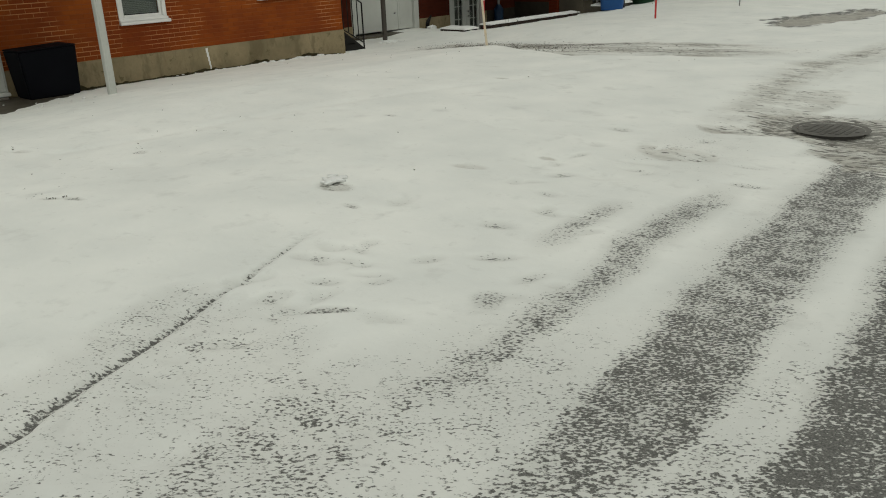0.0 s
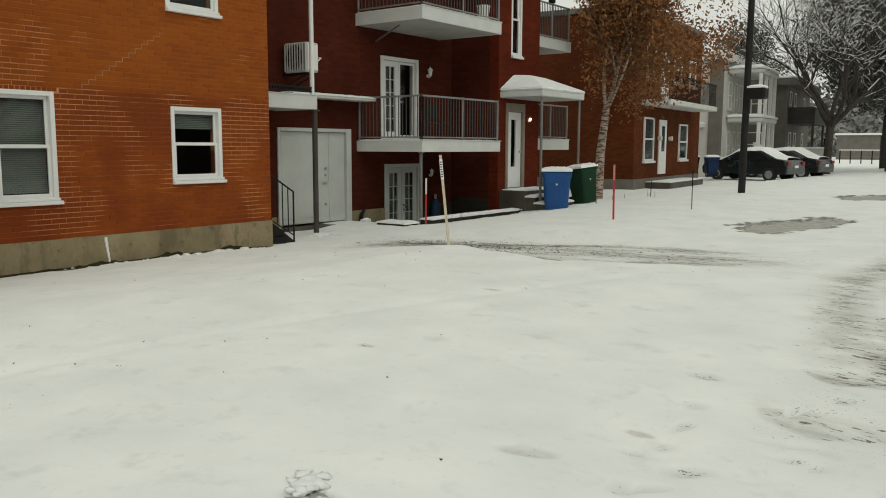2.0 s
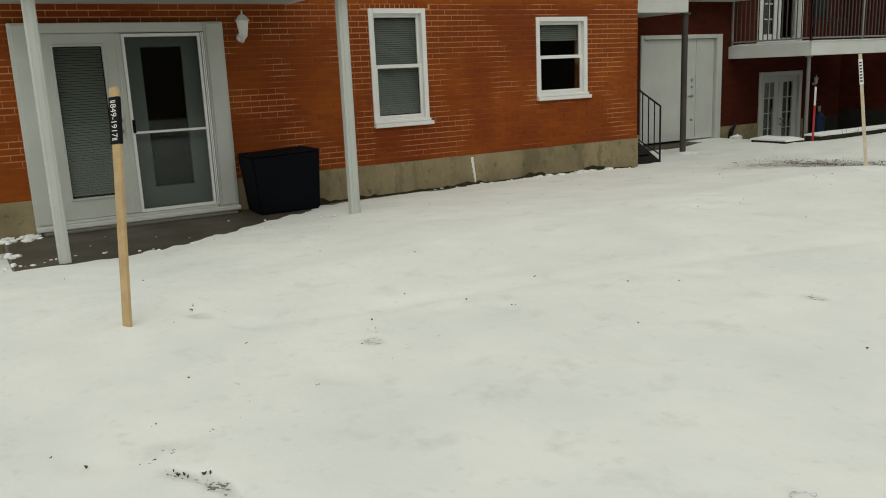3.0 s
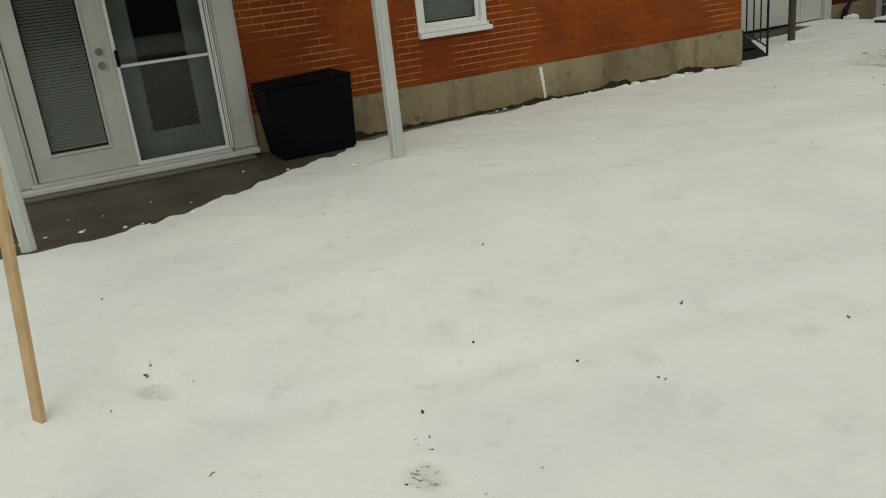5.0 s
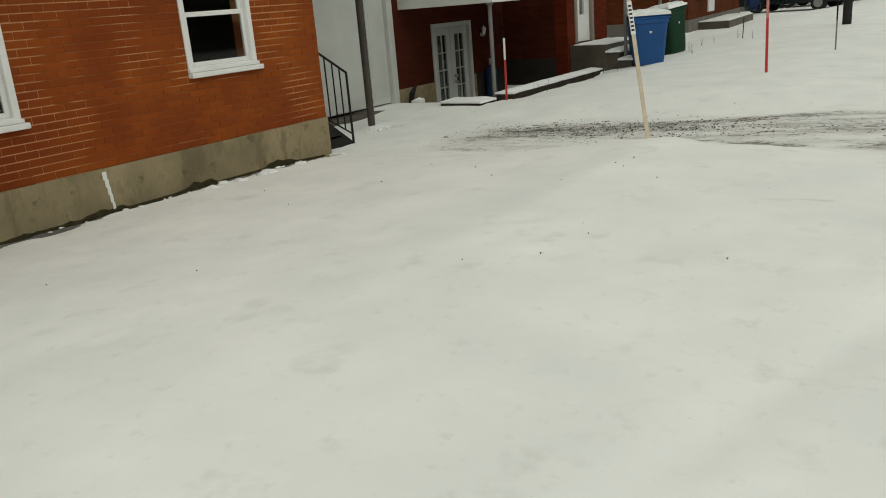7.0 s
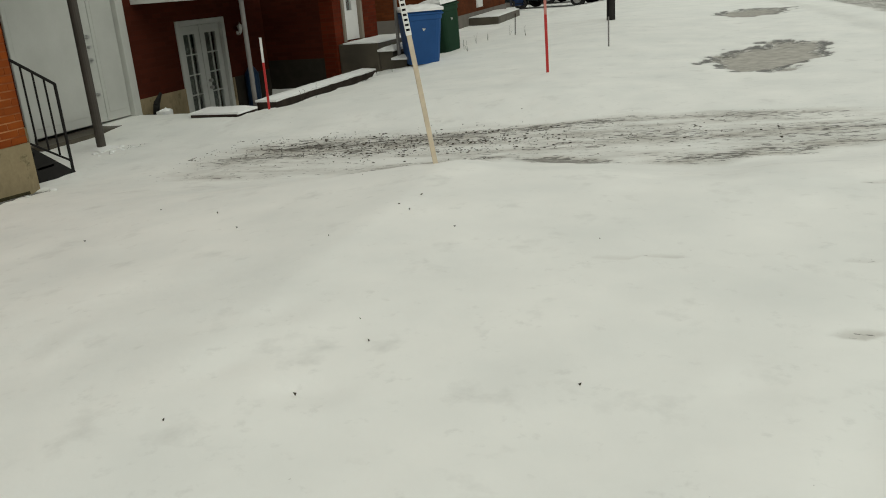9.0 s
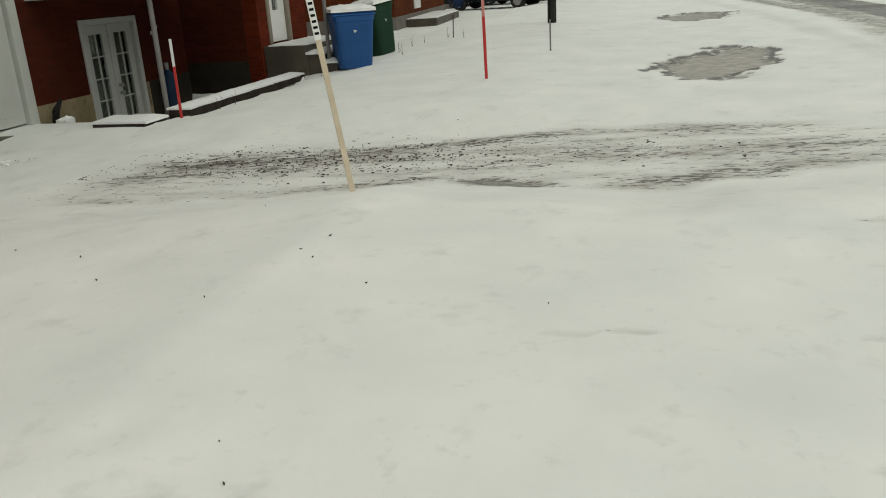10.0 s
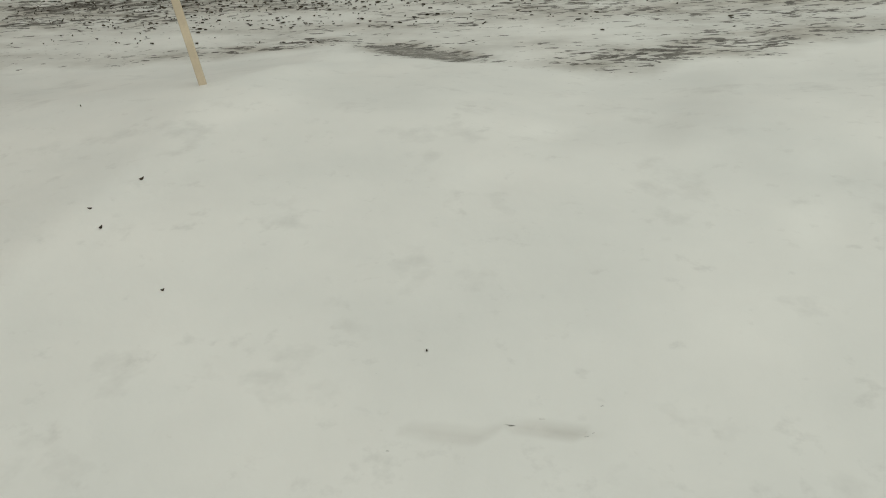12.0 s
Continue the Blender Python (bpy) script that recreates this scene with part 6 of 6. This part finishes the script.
dark_house()
sh = thing("garden_wall", "pale low wall topped with snow beside the parked cars", "wall", (-0.9, 44.0, 0.0))
part("panel", one_box(-1.9, 0.05, 43.9, 44.1, -0.1, 1.45, bev=0.02), STONE, sh)
part("snow_cap", snow_pad(-1.92, 0.07, 43.88, 44.12, 1.45, 0.10, 68), SNOW, sh)


def far_block():
    h = thing("far_building", "low distant building with a snowy roof line", "building", (0, 0, 0))
    part("wall", one_box(-14, 16, 0, 8, -0.3, 3.2), TAUPE, h)
    part("snow_roof", one_box(-14.3, 16.3, -0.4, 8.2, 3.2, 3.45, bev=0.08), SNOW, h)
    placed(h, (0, 118, 0.1), 4)
    f = thing("far_fence", "distant rail fence with snow along the top", "fence", (0, 0, 0))
    for k in range(18):
        part("fence_post", one_box(-8 + k - 0.05, -8 + k + 0.05, -0.05, 0.05, -0.2, 1.2), DARKMETAL, f)
    for z in (0.45, 1.05):
        part("rail", one_box(-8.1, 9.1, -0.03, 0.03, z, z + 0.10), GREYMETAL, f)
    part("snow_cap", one_box(-8.1, 9.1, -0.06, 0.06, 1.15, 1.24, bev=0.02), SNOW, f)
    placed(f, (1.0, 84, 0.1), 3)


far_block()
steel_post(0.1, 62.0, 0.0, 2.4, 0.09, DARKMETAL, "dark post far along the street")
steel_post(-1.05, 48.0, 0.0, 2.1, 0.10, DARKMETAL, "dark post near the garden wall")


def woods():
    rng = random.Random(31)
    cs = [Vector((rng.uniform(-90, 110), rng.uniform(150, 190), rng.uniform(0.5, 11) * rng.uniform(0.6, 1))) for _ in range(500)]
    vs, fs = leaves(cs, 34000, 0.8, 1.8, rng)
    me = bpy.data.meshes.new("far_woods")
    me.from_pydata(vs, [], fs)
    # distance haze is mixed into this paler grey leaf colour
    me.materials.append(leaf_material("haze_grey_woods", (0.14, 0.145, 0.13), (0.27, 0.27, 0.25)))
    tagged(new("far_woods", me), "belt of woods closing the street, greyed for haze", "woods", kind="stuff")


woods()


# ---- parked cars ----
def car(label, paint, at, turn, seed):
    t = thing("car", label, "car", (0, 0, 0), "parked cars")
    prof = [(-2.2, 0.32), (-2.25, 0.62), (-2.12, 0.86), (-1.2, 0.98), (-0.45, 1.40), (0.75, 1.44), (1.55, 1.06), (2.1, 0.98), (2.22, 0.72), (2.2, 0.34)]
    bm = bmesh.new()
    rings = []
    for s in (-1, -0.88, 0.88, 1):
        ring = []
        for x, z in prof:
            tuck = 0.0 if z < 0.9 else 0.22 * (z - 0.9) / 0.5
            edge = 0.03 if abs(s) == 1 else 0.0
            y = math.copysign(abs(s) * 0.86 - tuck, s)
            ring.append(bm.verts.new((x * (1 - edge * 0.5), y, z - edge)))
        rings.append(ring)
    n = len(prof)
    for a, b in zip(rings, rings[1:]):
        for i in range(n):
            bm.faces.new((a[i], a[(i + 1) % n], b[(i + 1) % n], b[i]))
    bm.faces.new(rings[0])
    bm.faces.new(rings[-1][::-1])
    bmesh.ops.bevel(bm, geom=list(bm.edges), offset=0.03, segments=2, affect="EDGES")
    body = part("body", bm, paint, t)
    for s in (-1, 1):
        for pts in ([(-0.98, 0.98), (-0.40, 1.32), (0.10, 1.35), (0.10, 0.98)], [(0.16, 0.98), (0.16, 1.35), (0.72, 1.34), (1.25, 1.05), (1.2, 0.98)]):
            bm = bmesh.new()
            f = []
            for x, z in pts:
                y = s * (0.862 - 0.44 * max(0, z - 0.9) + 0.012)
                f.append(bm.verts.new((x, y, z)))
            face = bm.faces.new(f)
            bmesh.ops.solidify(bm, geom=[face], thickness=0.012)
            part("side_window", bm, DARKGLASS, body)
        for x in (-1.38, 1.35):
            w = part("wheel", tube(bmesh.new(), (x, s * 0.66, 0.31), (x, s * 0.885, 0.31), 0.315, 0.315, 22), TYRE, t)
            part("rim", tube(bmesh.new(), (x, s * 0.80, 0.31), (x, s * 0.897, 0.31), 0.21, 0.19, 14), ALLOY, w)
        part("mirror", one_box(-0.75, -0.6, s * 0.9 - 0.08, s * 0.9 + 0.08, 0.98, 1.10, bev=0.03), paint, t)
        part("tail_light", one_box(2.14, 2.235, s * 0.66 - 0.13, s * 0.66 + 0.13, 0.76, 0.92, bev=0.02), TAIL, t)
        part("headlight", one_box(-2.24, -2.10, s * 0.62 - 0.16, s * 0.62 + 0.16, 0.64, 0.76, bev=0.02), LAMPGLASS, t)
    bm = bmesh.new()
    top = [(-2.10, 0.90, 0.80), (-1.2, 1.03, 0.80), (-0.95, 1.14, 0.74), (-0.45, 1.47, 0.60), (0.15, 1.53, 0.60), (0.75, 1.50, 0.60), (1.5, 1.12, 0.72), (2.08, 1.03, 0.76)]
    rows = [[bm.verts.new((x, w * k / 3, z + 0.08 - 0.05 * (abs(k) / 3) ** 2 - (0.14 if abs(k) == 3 else 0))) for k in range(-3, 4)] for x, z, w in top]
    for a, b in zip(rows, rows[1:]):
        for i in range(6):
            bm.faces.new((a[i], a[i + 1], b[i + 1], b[i]))
    part("snow_cover", bm, SNOW, t, "smooth snow on roof and bonnet")
    part("licence_plate", one_box(2.215, 2.24, -0.16, 0.16, 0.62, 0.74), TRIM, t)
    placed(t, at, turn)


car("dark green parked car under a sheet of snow", PAINT1, (-0.75, 31.2, ground_z(0, 30)), -14, 1)
car("black parked car with snow on its roof", PAINT2, (-0.35, 35.6, ground_z(0, 35)), -14, 2)
car("snow-covered car far down the street", PAINT2, (-1.0, 88.0, 0.12), 30, 3)
wheeled_bin("dark wheeled bin beside the brick house", BLACK, (-2.9, 29.0, 0.1), 20, 0.95, 71)
wheeled_bin("dark blue wheeled bin beside the brick house", plain("navy_plastic", (0.01, 0.03, 0.09), 0.6, spec=0.2), (-2.1, 29.3, 0.1), 30, 0.95, 72)


# ---- bricks of the orange front wall ----
def brick_front():
    wall = bpy.data.objects["wall_orange_front"]
    o = ORIGIN[wall.name]
    rng = random.Random(2)
    course, joint, full, pitch = 0.0715, 0.010, 0.210, 0.215
    soldier = (-4.78, -3.75, 2.20, 2.262)
    blocks = A_OPEN + [soldier]
    pieces = []
    z = 0.186
    row = 0
    while z + course < 7.2:
        z1 = z + course - joint
        cuts = sorted((h[0], h[1]) for h in blocks if h[2] < z1 - 0.01 and h[3] > z + 0.01)
        spans, a = [], -9.43
        for c, d in cuts:
            if c > a:
                spans.append((a, c))
            a = max(a, d)
        spans.append((a, 0.0))
        for a, b in spans:
            start = -9.43 - pitch * (0.5 if row % 2 else 0) - 0.001
            k = math.floor((a - start) / pitch)
            y = start + k * pitch
            while y < b - 0.012:
                y0, y1 = max(y, a + (0.002 if a > -9.43 else 0)), min(y + full, b)
                if y1 - y0 > 0.022:
                    pieces.append((y0, y1, z, z1))
                y += pitch
        # cut bricks close the course over an opening
        for h in A_OPEN:
            if z - 0.03 < h[3] < z1 - 0.012 and h[0] > -4.0 or z - 0.03 < h[3] < z1 - 0.012 and h[3] > 3:
                for k in range(5):
                    y0 = h[0] + k * pitch
                    if y0 < h[1] - 0.02:
                        pieces.append((y0, min(y0 + full, h[1]), max(z, h[3] + 0.002), z1))
        z += course
        row += 1
    y = soldier[0] + 0.006
    while y + 0.062 < soldier[1]:
        pieces.append((y, y + 0.062, 2.204, 2.255))
        y += 0.0715
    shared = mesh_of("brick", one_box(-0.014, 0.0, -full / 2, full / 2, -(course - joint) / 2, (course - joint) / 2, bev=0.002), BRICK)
    # the stretch that the walk passes nearest is laid brick by brick
    whole = [p for p in pieces if abs(p[1] - p[0] - full) < 1e-6 and -5.9 < p[0] < -0.2 and p[3] < 2.3]
    whole.sort(key=lambda p: (p[0] + 3.2) ** 2 + 2.2 * (p[2] - 0.6) ** 2)
    single = set(whole[:300])
    for p in pieces:
        if p in single:
            b = new("brick", shared)
            b.parent = wall
            b.location = Vector((rng.uniform(-0.0025, 0.0015), (p[0] + p[1]) / 2, (p[2] + p[3]) / 2)) - o
    vs, fs = [], []
    for p in pieces:
        if p in single:
            continue
        x = rng.uniform(-0.0025, 0.0015)
        y0, y1, z0, z1 = p
        i = len(vs)
        c = 0.002
        vs += [(-0.014, y0, z0), (-0.014, y1, z0), (-0.014, y1, z1), (-0.014, y0, z1), (x, y0 + c, z0 + c), (x, y1 - c, z0 + c), (x, y1 - c, z1 - c), (x, y0 + c, z1 - c)]
        fs += [(i + 4, i + 5, i + 6, i + 7)] + [(i + a, i + b, i + 4 + b, i + 4 + a) for a, b in ((0, 1), (1, 2), (2, 3), (3, 0))]
    me = bpy.data.meshes.new("brickwork")
    me.from_pydata([(v[0] - o.x, v[1] - o.y, v[2] - o.z) for v in vs], [], fs)
    me.materials.append(BRICK)
    ob = tagged(new("brickwork", me), "rows of orange bricks", "", kind="stuff")
    ob.parent = wall
    # the stepped repair: pale mortar climbing between two windows
    bm = bmesh.new()
    y, zz = -3.52, 0.186 + course * 29 - joint
    for k in range(13):
        box(bm, -0.010, 0.0022, y, y + 0.105, zz, zz + joint)
        box(bm, -0.010, 0.0022, y + 0.1, y + 0.11, zz, zz + course)
        y, zz = y + 0.1075, zz + course
    part("repointed_joint", bm, plain("pale_new_mortar", (0.50, 0.26, 0.11), 0.9, big=5, vary=0.4), wall, "stepped line of pale fresh mortar")


brick_front()
